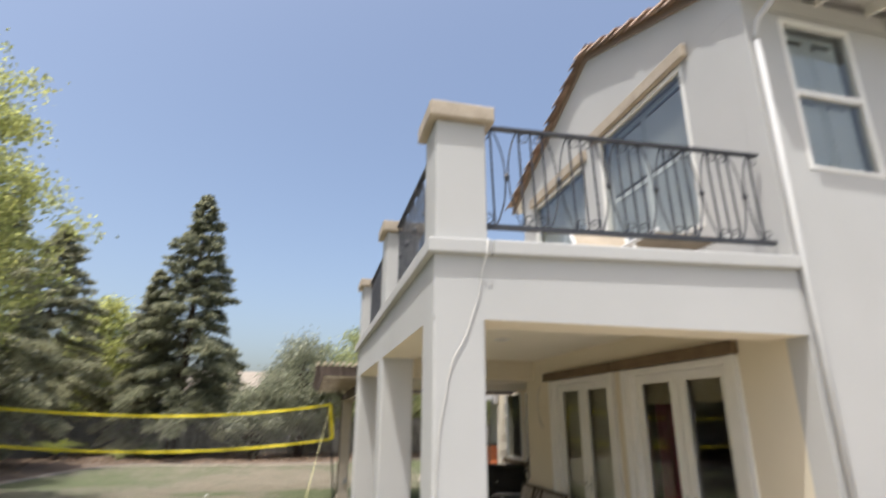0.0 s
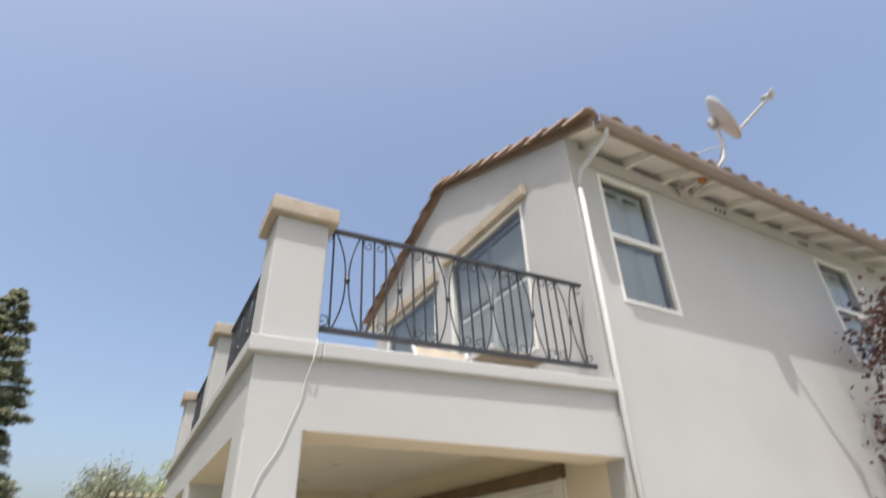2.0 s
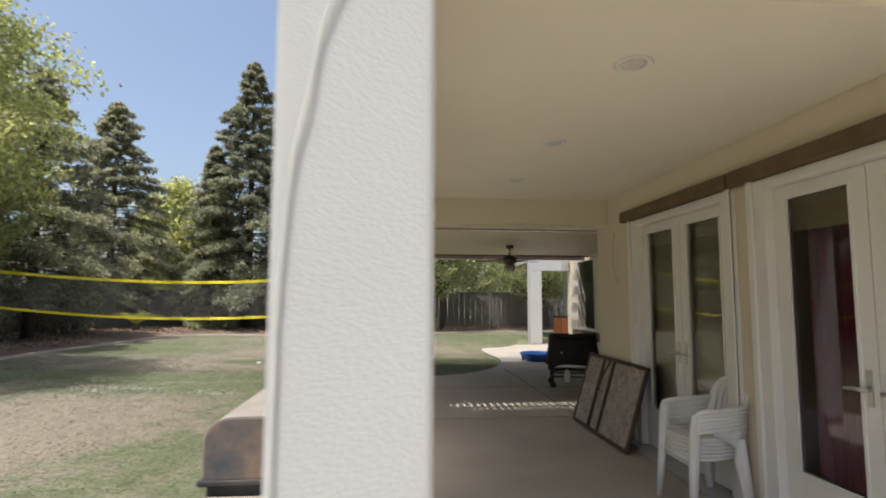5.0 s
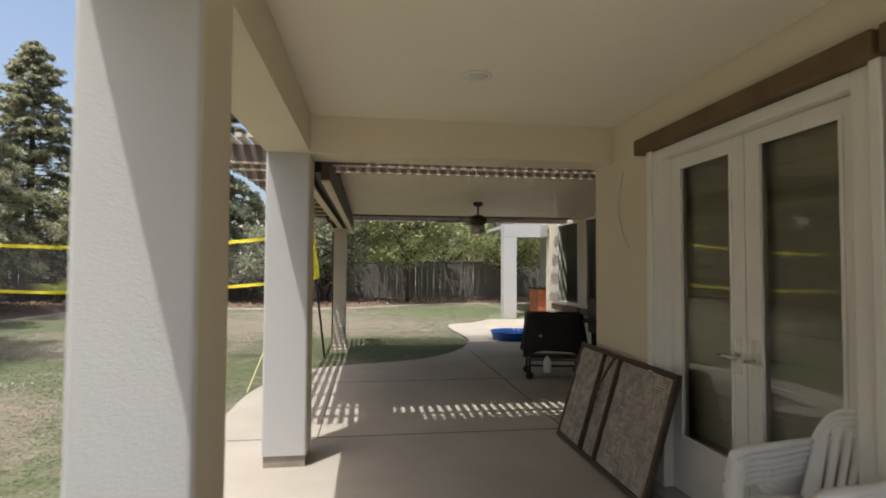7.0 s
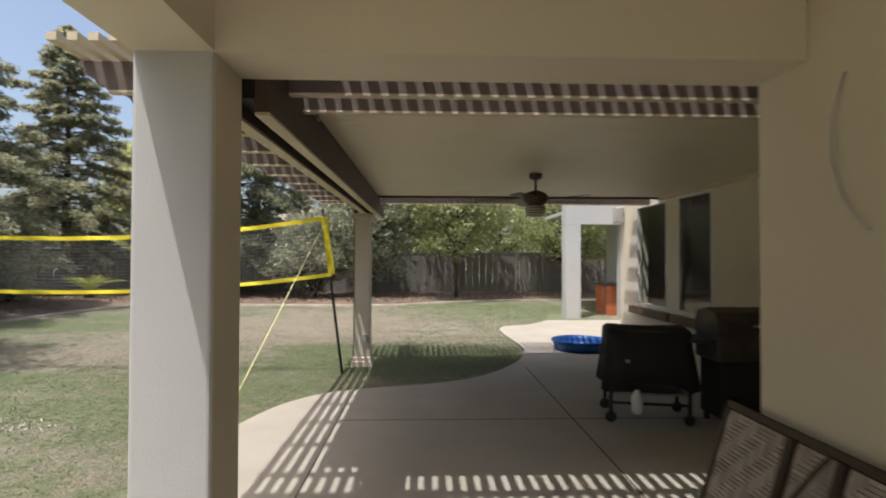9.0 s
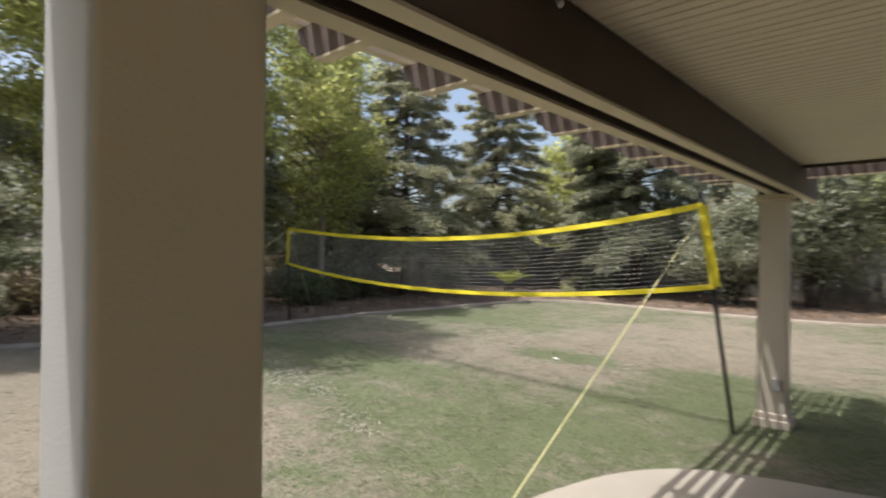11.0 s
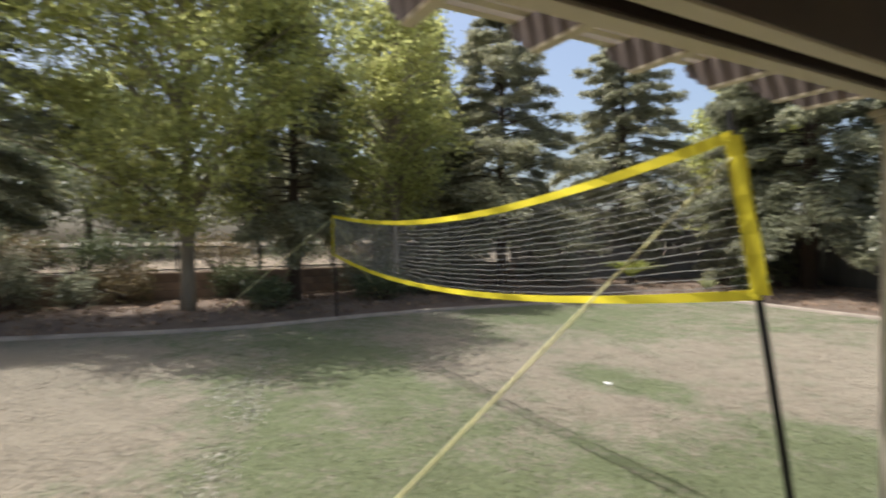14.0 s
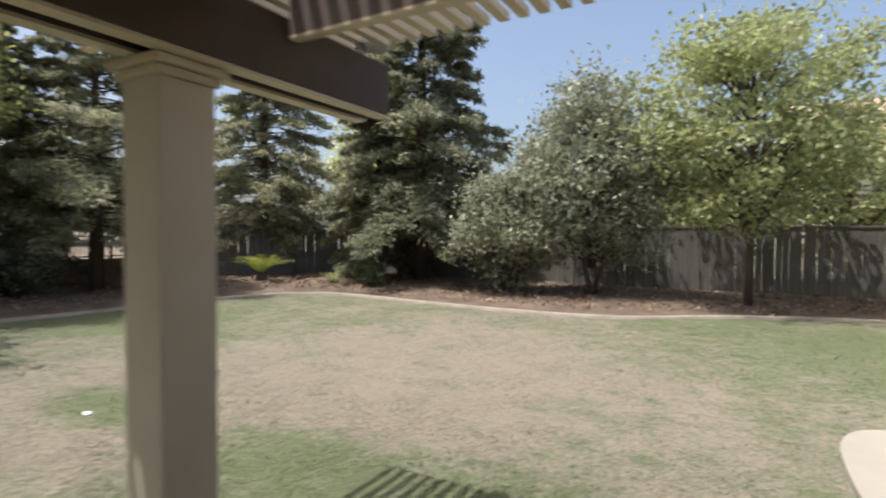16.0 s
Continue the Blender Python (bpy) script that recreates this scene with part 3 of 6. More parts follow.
for v in bm.verts:
    if v.co.y < 3.6 and v.co.x > 0.9:
        v.co.z += RISE * (v.co.x - CX0)
structure("trim_ledge", bm, STUCCO, "off-white moulded ledge round the balcony", "ledge")
structure("floor_balcony", boxes((CX1 + 0.053, WX - 0.003, 3.535, 8.305, 2.81, 2.90)), CONC, "tan balcony deck", "deck")

RT, RB = 3.905, 3.095


def balcony_post(y):
    p = thing("balcony_post", 0.815, y, 2.956, "square stucco balcony post with a tan cap", "post", "posts of the balcony railing")
    part("shaft", boxes((-0.18, 0.18, -0.17, 0.17, 0.0, 0.885, 0.015)), STUCCO, p)
    bm = boxes((-0.235, 0.235, -0.225, 0.225, 0.885, 1.005, 0.012))
    part("cap", bm, CAPSTONE, p, "rough tan cast cap")
    return p


for y in COLS:
    balcony_post(y + 0.17)


def scroll(bm, cx, cz, r, turn, s):
    """A wrought iron curl in the x-z plane."""
    pts = [(cx + s * r * (1 - 0.75 * k / 14) * math.cos(turn + k * 0.5), 0, cz + r * (1 - 0.75 * k / 14) * math.sin(turn + k * 0.5)) for k in range(15)]
    tube(bm, pts, 0.005, 5)


def railing(length, m, label):
    """A wrought iron panel along local x: rails, balusters, lyre bows and scrolls."""
    r = new("balcony_railing")
    r.matrix_world = m
    tagged(r, label, "railing", "railings of the balcony")
    part("top_rail", boxes((0, length, -0.022, 0.022, RT - 0.028, RT, 0.004)), IRON, r)
    part("bottom_rail", boxes((0, length, -0.019, 0.019, RB, RB + 0.036, 0.004)), IRON, r)
    n = max(2, round(length / 0.41))
    step = length / n
    lo, hi = RB + 0.03, RT - 0.02
    for k in range(n):
        x0 = k * step
        for f in (0.0, 0.23, 0.77):
            x = x0 + f * step
            if f == 0.0 and k == 0:
                continue
            part("baluster", boxes((x - 0.006, x + 0.006, -0.006, 0.006, lo, hi)), IRON, r)
        xm = x0 + step / 2
        for s in (-1, 1):
            bow = bmesh.new()
            tube(bow, [(xm + s * (0.012 + 0.21 * step * (abs(u) ** 2.2)), 0, (lo + hi) / 2 + u * (hi - lo) / 2) for u in [-1 + 0.125 * q for q in range(17)]], 0.0065, 5)
            part("bow", bow, IRON, r)
        collar = lathe([(0.008, -0.03), (0.02, -0.012), (0.024, 0), (0.02, 0.012), (0.008, 0.03)], 8, (xm, 0, (lo + hi) / 2))
        part("collar", collar, IRON, r)
        for s in (-1, 1):
            for zc, tn, sg in ((lo + 0.058, -1.57, -s), (hi - 0.058, 1.57, s)):
                sc = bmesh.new()
                scroll(sc, x0 + (0.5 + s * 0.385) * step, zc, 0.045, tn, sg)
                part("scroll", sc, IRON, r)
    return r


rl = "black wrought iron railing with lyre bows and scrolls"
railing(WX - 1.0 - 0.01, pose(0.998, 3.30, RB) @ pose(0, 0, 0, 0, -math.degrees(math.atan(RISE)), 0) @ Matrix.Translation((0, 0, -RB)), rl)
railing(COLS[1] - COLS[0] - 0.345, pose(0.76, COLS[0] + 0.342, 0, 0, 0, 90), rl)
railing(COLS[2] - COLS[1] - 0.345, pose(0.76, COLS[1] + 0.342, 0, 0, 0, 90), rl)
railing(WX - 1.0 - 0.01, pose(0.998, 8.52, 0), rl)


# ---- windows and doors ----
def shutter_window(name, axis, at, u0, u1, z0, z1, label, rail=True, shutters=True):
    """A white-framed window in a wall at x or y = at, frame, panes and plantation shutters inside."""
    w = new(name)
    w.matrix_world = Matrix.Translation((u0, at, z0)) if axis == "y" else pose(at, u1, z0, 0, 0, -90)
    tagged(w, label, "window", kind="structure")
    W, Hh = u1 - u0, z1 - z0
    part("window_frame", boxes((-0.012, 0.032, -0.008, 0.08, -0.012, Hh + 0.012), (W - 0.032, W + 0.012, -0.008, 0.08, -0.012, Hh + 0.012), (0.032, W - 0.032, -0.008, 0.08, -0.012, 0.032), (0.032, W - 0.032, -0.008, 0.08, Hh - 0.032, Hh + 0.012)), TRIMWHITE, w)
    if rail:
        part("meeting_rail", boxes((0.032, W - 0.032, 0.0, 0.06, Hh * 0.5 - 0.03, Hh * 0.5 + 0.03)), TRIMWHITE, w)
    for a, b in (((0.05, Hh * 0.5 - 0.03), (Hh * 0.5 + 0.03, Hh - 0.05)) if rail else ((0.05, Hh - 0.05),)):
        pane(boxes((0.032, W - 0.032, 0.028, 0.033, a - 0.018, b + 0.018)), w, 1)
    if shutters:
        cols = 2
        for c in range(cols):
            a, b = 0.06 + c * (W - 0.12) / cols, 0.06 + (c + 1) * (W - 0.12) / cols
            sh = part("shutter", boxes((a, a + 0.05, 0.10, 0.13, 0.05, Hh - 0.05), (b - 0.05, b, 0.10, 0.13, 0.05, Hh - 0.05), (a + 0.05, b - 0.05, 0.10, 0.13, 0.05, 0.11), (a + 0.05, b - 0.05, 0.10, 0.13, Hh - 0.11, Hh - 0.05), (a + 0.05, b - 0.05, 0.10, 0.13, Hh * 0.5 - 0.03, Hh * 0.5 + 0.03)), SHUTTER, w)
            k, z = 0, 0.15
            while z < Hh - 0.15:
                if abs(z - Hh / 2) > 0.06:
                    part("louver", boxes((a + 0.052, b - 0.052, -0.039, 0.039, -0.004, 0.004, 0.0, pose(0, 0.10, z, -58, 0, 0))), SHUTTER, sh)
                z += 0.072
    return w


shutter_window("window_1", "y", 3.19, *W1, "white-framed sash window with plantation shutters")
shutter_window("window_2", "y", 3.19, *W2, "white-framed sash window high on the stucco wall")
shutter_window("window_3", "x", WX, *B1, "wide balcony window with white plantation shutters", False)
shutter_window("window_4", "x", WX, *B2, "balcony glass door with white frame and shutters", False)
shutter_window("window_5", "x", 5.55, *EW1, "tall dark patio window in a white frame", False, False)
shutter_window("window_6", "x", 5.55, *EW2, "tall dark patio window in a white frame", False, False)
structure("trim_header_balcony", boxes((WX - 0.07, WX - 0.002, 3.92, 5.88, 5.45, 5.60, 0.01)), CAPSTONE, "tan timber-look header over the balcony window", "header")
structure("trim_header_balcony_door", boxes((WX - 0.07, WX - 0.002, 6.08, 8.02, 5.33, 5.48, 0.01)), CAPSTONE, "tan timber-look header over the balcony door", "header")
structure("trim_sill_east", boxes((5.46, 5.548, 14.0, 15.5, 0.64, 0.765, 0.008), (5.46, 5.548, 12.7, 13.9, 0.64, 0.765, 0.008)), BROWNWOOD, "brown sills under the patio windows", "sill")
structure("trim_header_door_1", boxes((WX - 0.085, WX - 0.002, 3.88, 5.86, 2.385, 2.50, 0.012)), BROWNWOOD, "brown timber-look header over the patio doors", "header")
structure("trim_header_door_2", boxes((WX - 0.085, WX - 0.002, 5.89, 7.80, 2.385, 2.50, 0.012)), BROWNWOOD, "brown timber-look header over the patio doors", "header")


def french_doors(name, y0, y1, z1, shaded, label):
    """A pair of white glazed doors in a moulded frame, in the wall at WX."""
    d = new(name)
    d.location = (WX, y0, 0)
    tagged(d, label, "door", kind="structure")
    W = y1 - y0
    part("door_frame", boxes((-0.03, 0.12, -0.09, 0.03, 0.0, z1 + 0.02, 0.006), (-0.03, 0.12, W - 0.03, W + 0.09, 0.0, z1 + 0.02, 0.006), (-0.03, 0.12, 0.03, W - 0.03, z1 - 0.05, z1 + 0.02, 0.006)), TRIMWHITE, d)
    part("outer_moulding", boxes((-0.055, -0.031, -0.13, -0.075, 0, z1 + 0.024, 0.005), (-0.055, -0.031, W + 0.075, W + 0.13, 0, z1 + 0.024, 0.005), (-0.045, -0.002, -0.13, -0.091, 0, z1 + 0.02), (-0.045, -0.002, W + 0.091, W + 0.13, 0, z1 + 0.02)), TRIMWHITE, d)
    part("threshold", boxes((-0.13, 0.12, -0.1, W + 0.1, 0.0, 0.05, 0.008)), GREYPAINT, d, "weathered grey threshold")
    half = (W - 0.06) / 2
    for k in (0, 1):
        a = 0.03 + k * half
        b = a + half
        st, g0, g1 = 0.115, 0.43, z1 - 0.14
        leaf = part("door_leaf", boxes((0.04, 0.085, a + 0.004, a + st, 0.055, z1 - 0.055), (0.04, 0.085, b - st, b - 0.004, 0.055, z1 - 0.055), (0.04, 0.085, a + st, b - st, 0.055, g0), (0.04, 0.085, a + st, b - st, g1, z1 - 0.055)), TRIMWHITE, d)
        pane(boxes((0.058, 0.064, a + st, b - st, g0, g1)), leaf, 0)
        part("glazing_bead", boxes((0.032, 0.04, a + st - 0.013, a + st + 0.007, g0 - 0.013, g1 + 0.013), (0.032, 0.04, b - st - 0.007, b - st + 0.013, g0 - 0.013, g1 + 0.013), (0.032, 0.04, a + st + 0.007, b - st - 0.007, g0 - 0.013, g0 + 0.007), (0.032, 0.04, a + st + 0.007, b - st - 0.007, g1 - 0.007, g1 + 0.013)), TRIMWHITE, leaf)
        hy = b - 0.06 if k == 0 else a + 0.06
        s = -1 if k == 0 else 1
        part("handle", tubes(([(0.04, hy, 1.04), (-0.015, hy, 1.04)], 0.011, 8), ([(-0.015, hy, 1.04), (-0.02, hy + s * 0.05, 1.043), (-0.016, hy + s * 0.12, 1.035)], [0.012, 0.011, 0.008], 8)), CHROME, leaf, "brushed metal lever handle", True)
        part("handle_plate", boxes((0.032, 0.04, hy - 0.02, hy + 0.02, 0.95, 1.15, 0.004)), CHROME, leaf)
        if shaded:
            z = 0.30
            bl = bmesh.new()
            while z < z1 - 0.2:
                box(bl, 0.13, 0.138, a + 0.05, b - 0.05, z + 0.004, z + 0.148)
                box(bl, 0.122, 0.13, a + 0.05, b - 0.05, z - 0.004, z + 0.006)
                z += 0.15
            part("roman_blind", bl, BLIND, d, "lowered beige folded blind")
        else:
            bl = bmesh.new()
            for q in range(5):
                box(bl, 0.125 + 0.004 * q, 0.131 + 0.004 * q, a + 0.04, b - 0.04, z1 - 0.36 + 0.035 * q, z1 - 0.1)
            part("raised_blind", bl, SHADE, d, "raised cream folded blind")
    return d


french_doors("door_1", D1[0], D1[1], D1[3], False, "white glazed double patio doors, closed, blinds raised")
french_doors("door_2", D2[0], D2[1], D2[3], True, "white glazed double patio doors with blinds lowered")


def curtain(y0, y1, x, mat_, label):
    bm = bmesh.new()
    n = 60
    lo, hi = [], []
    for i in range(n + 1):
        y = y0 + (y1 - y0) * i / n
        dx = 0.035 * math.sin(i * 0.9) + 0.012 * math.sin(i * 2.3)
        lo.append(bm.verts.new((x + dx * 1.3, y, 0.06)))
        hi.append(bm.verts.new((x + dx, y, 2.3)))
    for i in range(n):
        bm.faces.new((lo[i], lo[i + 1], hi[i + 1], hi[i]))
    thicken(bm, 0.004)
    ob = link_bm("curtain", bm, mat_, True)
    return tagged(ob, label, "curtain")


curtain(4.95, 5.42, 3.70, CURTAIN, "dark red curtain hanging behind the glass door")
# added sheet in the room: stands in for the pale column reflected in the glass
curtain(3.5, 3.95, 4.0, mat("reflection_curtain", (0.16, 0.15, 0.135), 0.9), "added curtain in the dim room standing in for a pale reflection")


# ---- roof ----
structure("roof_deck", prism([(EY0, RZ - 0.05), (RIDGEY, RIDGEZ - 0.05), (2 * RIDGEY - EY0, RZ - 0.05), (2 * RIDGEY - EY0, RZ - 0.01), (RIDGEY, RIDGEZ - 0.01), (EY0, RZ - 0.01)], RX0 + 0.02, 16.0, "x"), TRIMWHITE, "white painted roof boards under the eaves", "roof")
structure("trim_rake", prism([(EY0, RZ - 0.085), (RIDGEY, RIDGEZ - 0.085), (2 * RIDGEY - EY0, RZ - 0.085), (2 * RIDGEY - EY0, RZ + 0.0), (RIDGEY, RIDGEZ + 0.0), (EY0, RZ + 0.0)], RX0 - 0.02, RX0 + 0.018, "x"), TAUPE, "taupe rake board along the gable", "trim")
gut = prism([(EY0 - 0.11, RZ + 0.0), (EY0 - 0.105, RZ - 0.06), (EY0 - 0.07, RZ - 0.13), (EY0, RZ - 0.13), (EY0, RZ + 0.01), (EY0 - 0.015, RZ + 0.01), (EY0 - 0.015, RZ - 0.11), (EY0 - 0.06, RZ - 0.11), (EY0 - 0.092, RZ - 0.05), (EY0 - 0.095, RZ + 0.0)], RX0 + 0.04, 16.0, "x")
structure("trim_gutter", gut, TAUPE, "taupe metal gutter along the eaves", "gutter")
rt = new("roof_tiles")
tagged(rt, "terracotta barrel tile roof", "roof", kind="structure")


def barrel(r0, r1, length, sides=6):
    """A half-round clay tile along +y, rising with the roof."""
    bm = bmesh.new()
    rings = []
    for t, r in ((0, r0), (length, r1)):
        rings.append([bm.verts.new((rr * math.cos(math.pi * k / sides), t, rr * math.sin(math.pi * k / sides) * 0.8)) for rr in (r, r - 0.014) for k in range(sides + 1)])
    w = sides + 1
    for k in range(sides):
        bm.faces.new((rings[0][k], rings[0][k + 1], rings[1][k + 1], rings[1][k]))
        bm.faces.new((rings[0][k], rings[0][w + k], rings[0][w + k + 1], rings[0][k + 1]))
        bm.faces.new((rings[0][w + k], rings[1][w + k], rings[1][w + k + 1], rings[0][w + k + 1]))
    bmesh.ops.recalc_face_normals(bm, faces=bm.faces)
    me = bpy.data.meshes.new("roof_tile")
    bm.to_mesh(me)
    bm.free()
    me.materials.append(TILE)
    for f in me.polygons:
        f.use_smooth = True
    return me


tile_me = barrel(0.115, 0.085, 0.45)
pan = prism([(EY0 - 0.02, RZ - 0.005), (RIDGEY, RIDGEZ - 0.005), (2 * RIDGEY - EY0, RZ - 0.005), (2 * RIDGEY - EY0, RZ + 0.015), (RIDGEY, RIDGEZ + 0.02), (EY0 - 0.02, RZ + 0.015)], RX0 - 0.015, 16.0, "x")
part("tile_bed", pan, TILE, rt)
ang = math.degrees(math.atan(SL))
rr = random.Random(9)
for c in range(2):
    for k in range(1, 40):
        ob = new("roof_tile", tile_me)
        ob.parent = rt
        ob.matrix_basis = pose(RX0 + 0.02 + k * 0.3, EY0 - 0.05 + c * 0.36 * math.cos(radians(ang)), RZ + 0.02 + c * 0.36 * SL * 0.95 + 0.006 * c, ang, rr.uniform(-2, 2), rr.uniform(-1.5, 1.5))
run = (RIDGEY - EY0) / math.cos(radians(ang))
for side in (0, 1):
    for c in range(int(run / 0.34) + 1):
        for k in range(2):
            if k and c < 2 and side == 0:
                continue
            d_ = -0.04 + c * 0.34
            y = EY0 + d_ * math.cos(radians(ang))
            z = RZ + d_ * math.sin(radians(ang)) + (0.022 if k == 0 else 0.03)
            ob = new("roof_tile", tile_me)
            ob.parent = rt
            ob.matrix_basis = pose(RX0 + (-0.03 if k == 0 else 0.3), y if side == 0 else 2 * RIDGEY - y, z, ang - (7 if k == 0 else 0), rr.uniform(-2, 2), (0 if side == 0 else 180) + rr.uniform(-1.5, 1.5))
for k in range(30):
    ob = new("roof_tile", tile_me)
    ob.parent = rt
    ob.matrix_basis = pose(RX0 - 0.04 + 0.36 * k, RIDGEY, RIDGEZ + 0.01, 2, 0, -90)
# rafter tails and vent blocks under the eaves
et = new("eave_rafters")
tagged(et, "white rafter tails under the eaves", "rafter", kind="structure")
for k in range(20):
    x = WX + 0.28 + k * 0.61
    b = prism([(EY0 + 0.01, RZ - 0.05), (3.188, RZ - 0.05 + SL * (3.188 - EY0)), (3.188, RZ - 0.19 + SL * (3.188 - EY0)), (EY0 + 0.01, RZ - 0.13)], x - 0.02, x + 0.02, "x")
    part("rafter_tail", b, TRIMWHITE, et)
structure("trim_frieze", boxes((WX, 16, 3.186, 3.1885, 5.46, 5.66)), STUCCO, "pale boards between the rafter tails", "trim")


def vent_holes(x):
    v = thing("eave_vent", x, 3.184, 5.56, "three round vent holes in an eave board", "vent", "eave vents")
    for k in (-1, 0, 1):
        part("vent_hole", lathe([(0.028, -0.004), (0.028, 0.004)], 12, (k * 0.085, 0, 0)), BLACKP, v).matrix_basis = pose(0, 0, 0, 0)
    for ch in v.children:
        ch.data.transform(pose(0, 0, 0, 90, 0, 0))
    return v


for x in (6.0, 7.8, 9.6):
    vent_holes(x)

DOWNSP = mat("painted_pipe", (0.490, 0.487, 0.470), 0.7, None, 3, 40, 0.03, 0.05)
# downspout at the house corner
ds = thing("downspout", 3.525, 3.14, 0.1, "white downspout at the stucco house corner", "downspout")
o = Vector((3.525, 3.14, 0.1))
part("elbow", tubes(([Vector(p) - o for p in ((3.60, EY0 - 0.05, RZ - 0.1), (3.61, 2.74, RZ - 0.19), (3.54, 3.10, RZ - 0.42), (3.525, 3.135, RZ - 0.55), (3.525, 3.14, RZ - 0.62))], 0.03, 8)), DOWNSP, ds, "", True)
part("pipe", tubes(([Vector((0, 0, RZ - 0.60)) - Vector((0, 0, 0.1)), Vector((0, 0, 2.6)), Vector((0, 0, 0))], 0.0285, 8)), DOWNSP, ds, "", True)


# ---- patio cover ----
PZ = 2.56
cover = new("patio_cover")
tagged(cover, "brown and cream lattice patio cover on a post", "patio cover")
BO, BI = (0.85, 0.93), (1.02, 1.095)
for x0, x1 in (BO, BI):
    part("beam", boxes((x0, x1, 8.662, 15.48, 2.285, 2.56, 0.006)), PERGDARK, cover, "dark brown metal beam")
    part("beam_cap", boxes((x0 + 0.002, x1 - 0.002, 8.664, 15.48, 2.270, 2.284)), PERGCREAM, cover)
# black block added between the beams, standing in for shade in the gap
part("beam_gap_shade", boxes((BO[1] + 0.002, BI[0] - 0.002, 8.664, 15.44, 2.35, 2.55)), BLACKP, cover)
RZ0, RZ1 = 2.485, 2.639


def rafter(y, x1):
    """A rafter with a scalloped tail to the west, running through the beams."""
    tail = [(t_ - 0.06, z_) for t_, z_ in ((0.05, RZ1), (0.05, RZ1 - 0.03), (0.07, RZ1 - 0.035), (0.066, RZ1 - 0.055), (0.08, RZ1 - 0.075), (0.10, RZ1 - 0.085), (0.115, RZ1 - 0.085), (0.125, RZ1 - 0.10), (0.14, RZ1 - 0.125), (0.16, RZ1 - 0.13), (0.175, RZ1 - 0.13), (0.19, RZ0))]
    bm = bmesh.new()
    prof = [(x1, RZ0), (x1, RZ1)] + tail
    a = [bm.verts.new((px, y - 0.024, pz)) for px, pz in prof]
    b = [bm.verts.new((px, y + 0.024, pz)) for px, pz in prof]
    bm.faces.new(a)
    bm.faces.new(b)
    for i in range(len(prof)):
        j = (i + 1) % len(prof)
        bm.faces.new((a[i], a[j], b[j], b[i]))
    bmesh.ops.recalc_face_normals(bm, faces=bm.faces)
    r = part("rafter", bm, RAFTBROWN, cover)
    part("rafter_lip", boxes((0.135, x1, y - 0.028, y + 0.028, RZ0 - 0.014, RZ0 - 0.0015)), PERGCREAM, r, "cream lower edge")


RAFT = [9.02, 9.36] + [9.36 + 0.628 * k for k in range(1, 9)] + [14.75]
for k, y in enumerate(RAFT):
    if k < 2 or y > 14.5:
        rafter(y, BO[0] - 0.002)
        part("rafter", boxes((BI[1] + 0.002, 5.54, y - 0.024, y + 0.024, RZ0, RZ1)), RAFTBROWN, cover)
        part("rafter_lip", boxes((BI[1] + 0.002, 5.54, y - 0.028, y + 0.028, RZ0 - 0.014, RZ0 - 0.0015)), PERGCREAM, cover, "cream lower edge")
    else:
        rafter(y, BO[0] - 0.002)
slat_me = bpy.data.meshes.new("lattice_slat")
sb = boxes((-0.025, 0.025, 0, 1, 0, 0.04))
sb.to_mesh(slat_me)
sb.free()
slat_me.materials.append(PERGCREAM)


def slat(x, y0, y1):
    if x < 0.56:
        y0 += 0.06
    ob = new("lattice_slat", slat_me)
    ob.parent = cover
    ob.matrix_basis = Matrix.Translation((x, y0, RZ1 + 0.002)) @ Matrix.Diagonal((1, y1 - y0, 1, 1))


x = 0.025
while x < 5.5:
    if x < 0.33:
        slat(x, 8.66, 15.4)
    else:
        slat(x, 8.66, 9.45)
        slat(x, 14.40, 15.4)
    x += 0.1
part("eave_panel", boxes((0.395, 1.02, 9.46, 14.39, RZ1 + 0.003, RZ1 + 0.025)), PERGCREAM, cover, "cream solid eave panel")
# solid ribbed roof panels
rb = bmesh.new()
y = 9.40
while y < 14.30:
    box(rb, 1.10, 5.545, y, y + 0.055, PZ, PZ + 0.012)
    box(rb, 1.10, 5.545, y + 0.055, y + 0.068, PZ + 0.008, PZ + 0.025)
    y += 0.068
box(rb, 1.10, 5.545, 9.40, 14.36, PZ + 0.026, PZ + 0.07)
tagged(part("roof_panel", rb, PANEL, cover, "cream ribbed metal roof panels"), kind="stuff")
part("edge_flashing", boxes((BI[0], 1.098, 9.40, 14.36, PZ + 0.002, PZ + 0.06)), PERGDARK, cover)
part("edge_channel", boxes((1.10, 5.545, 14.361, 14.381, PZ - 0.03, PZ + 0.07)), PERGDARK, cover)
part("wall_ledger", boxes((5.49, 5.547, 9.42, 14.34, PZ - 0.05, PZ - 0.002)), PERGCREAM, cover)
pc = part("post", boxes((0.765, 1.0, 14.19, 14.425, -0.06, 2.20, 0.006)), POSTC, cover, "square taupe-cream post")
part("post_cap", boxes((0.745, 1.02, 14.17, 14.445, 2.20, 2.235, 0.008), (0.725, 1.045, 14.15, 14.465, 2.236, 2.269, 0.01)), PERGCREAM, pc)
part("post_base", boxes((0.745, 1.02, 14.17, 14.445, -0.05, 0.09, 0.01), (0.725, 1.045, 14.15, 14.465, -0.06, 0.03, 0.008)), POSTC, pc)
part("outlet_box", boxes((0.89, 0.97, 14.155, 14.191, 0.32, 0.44, 0.008)), GREYPAINT, pc, "grey outlet box")
dp = bmesh.new()
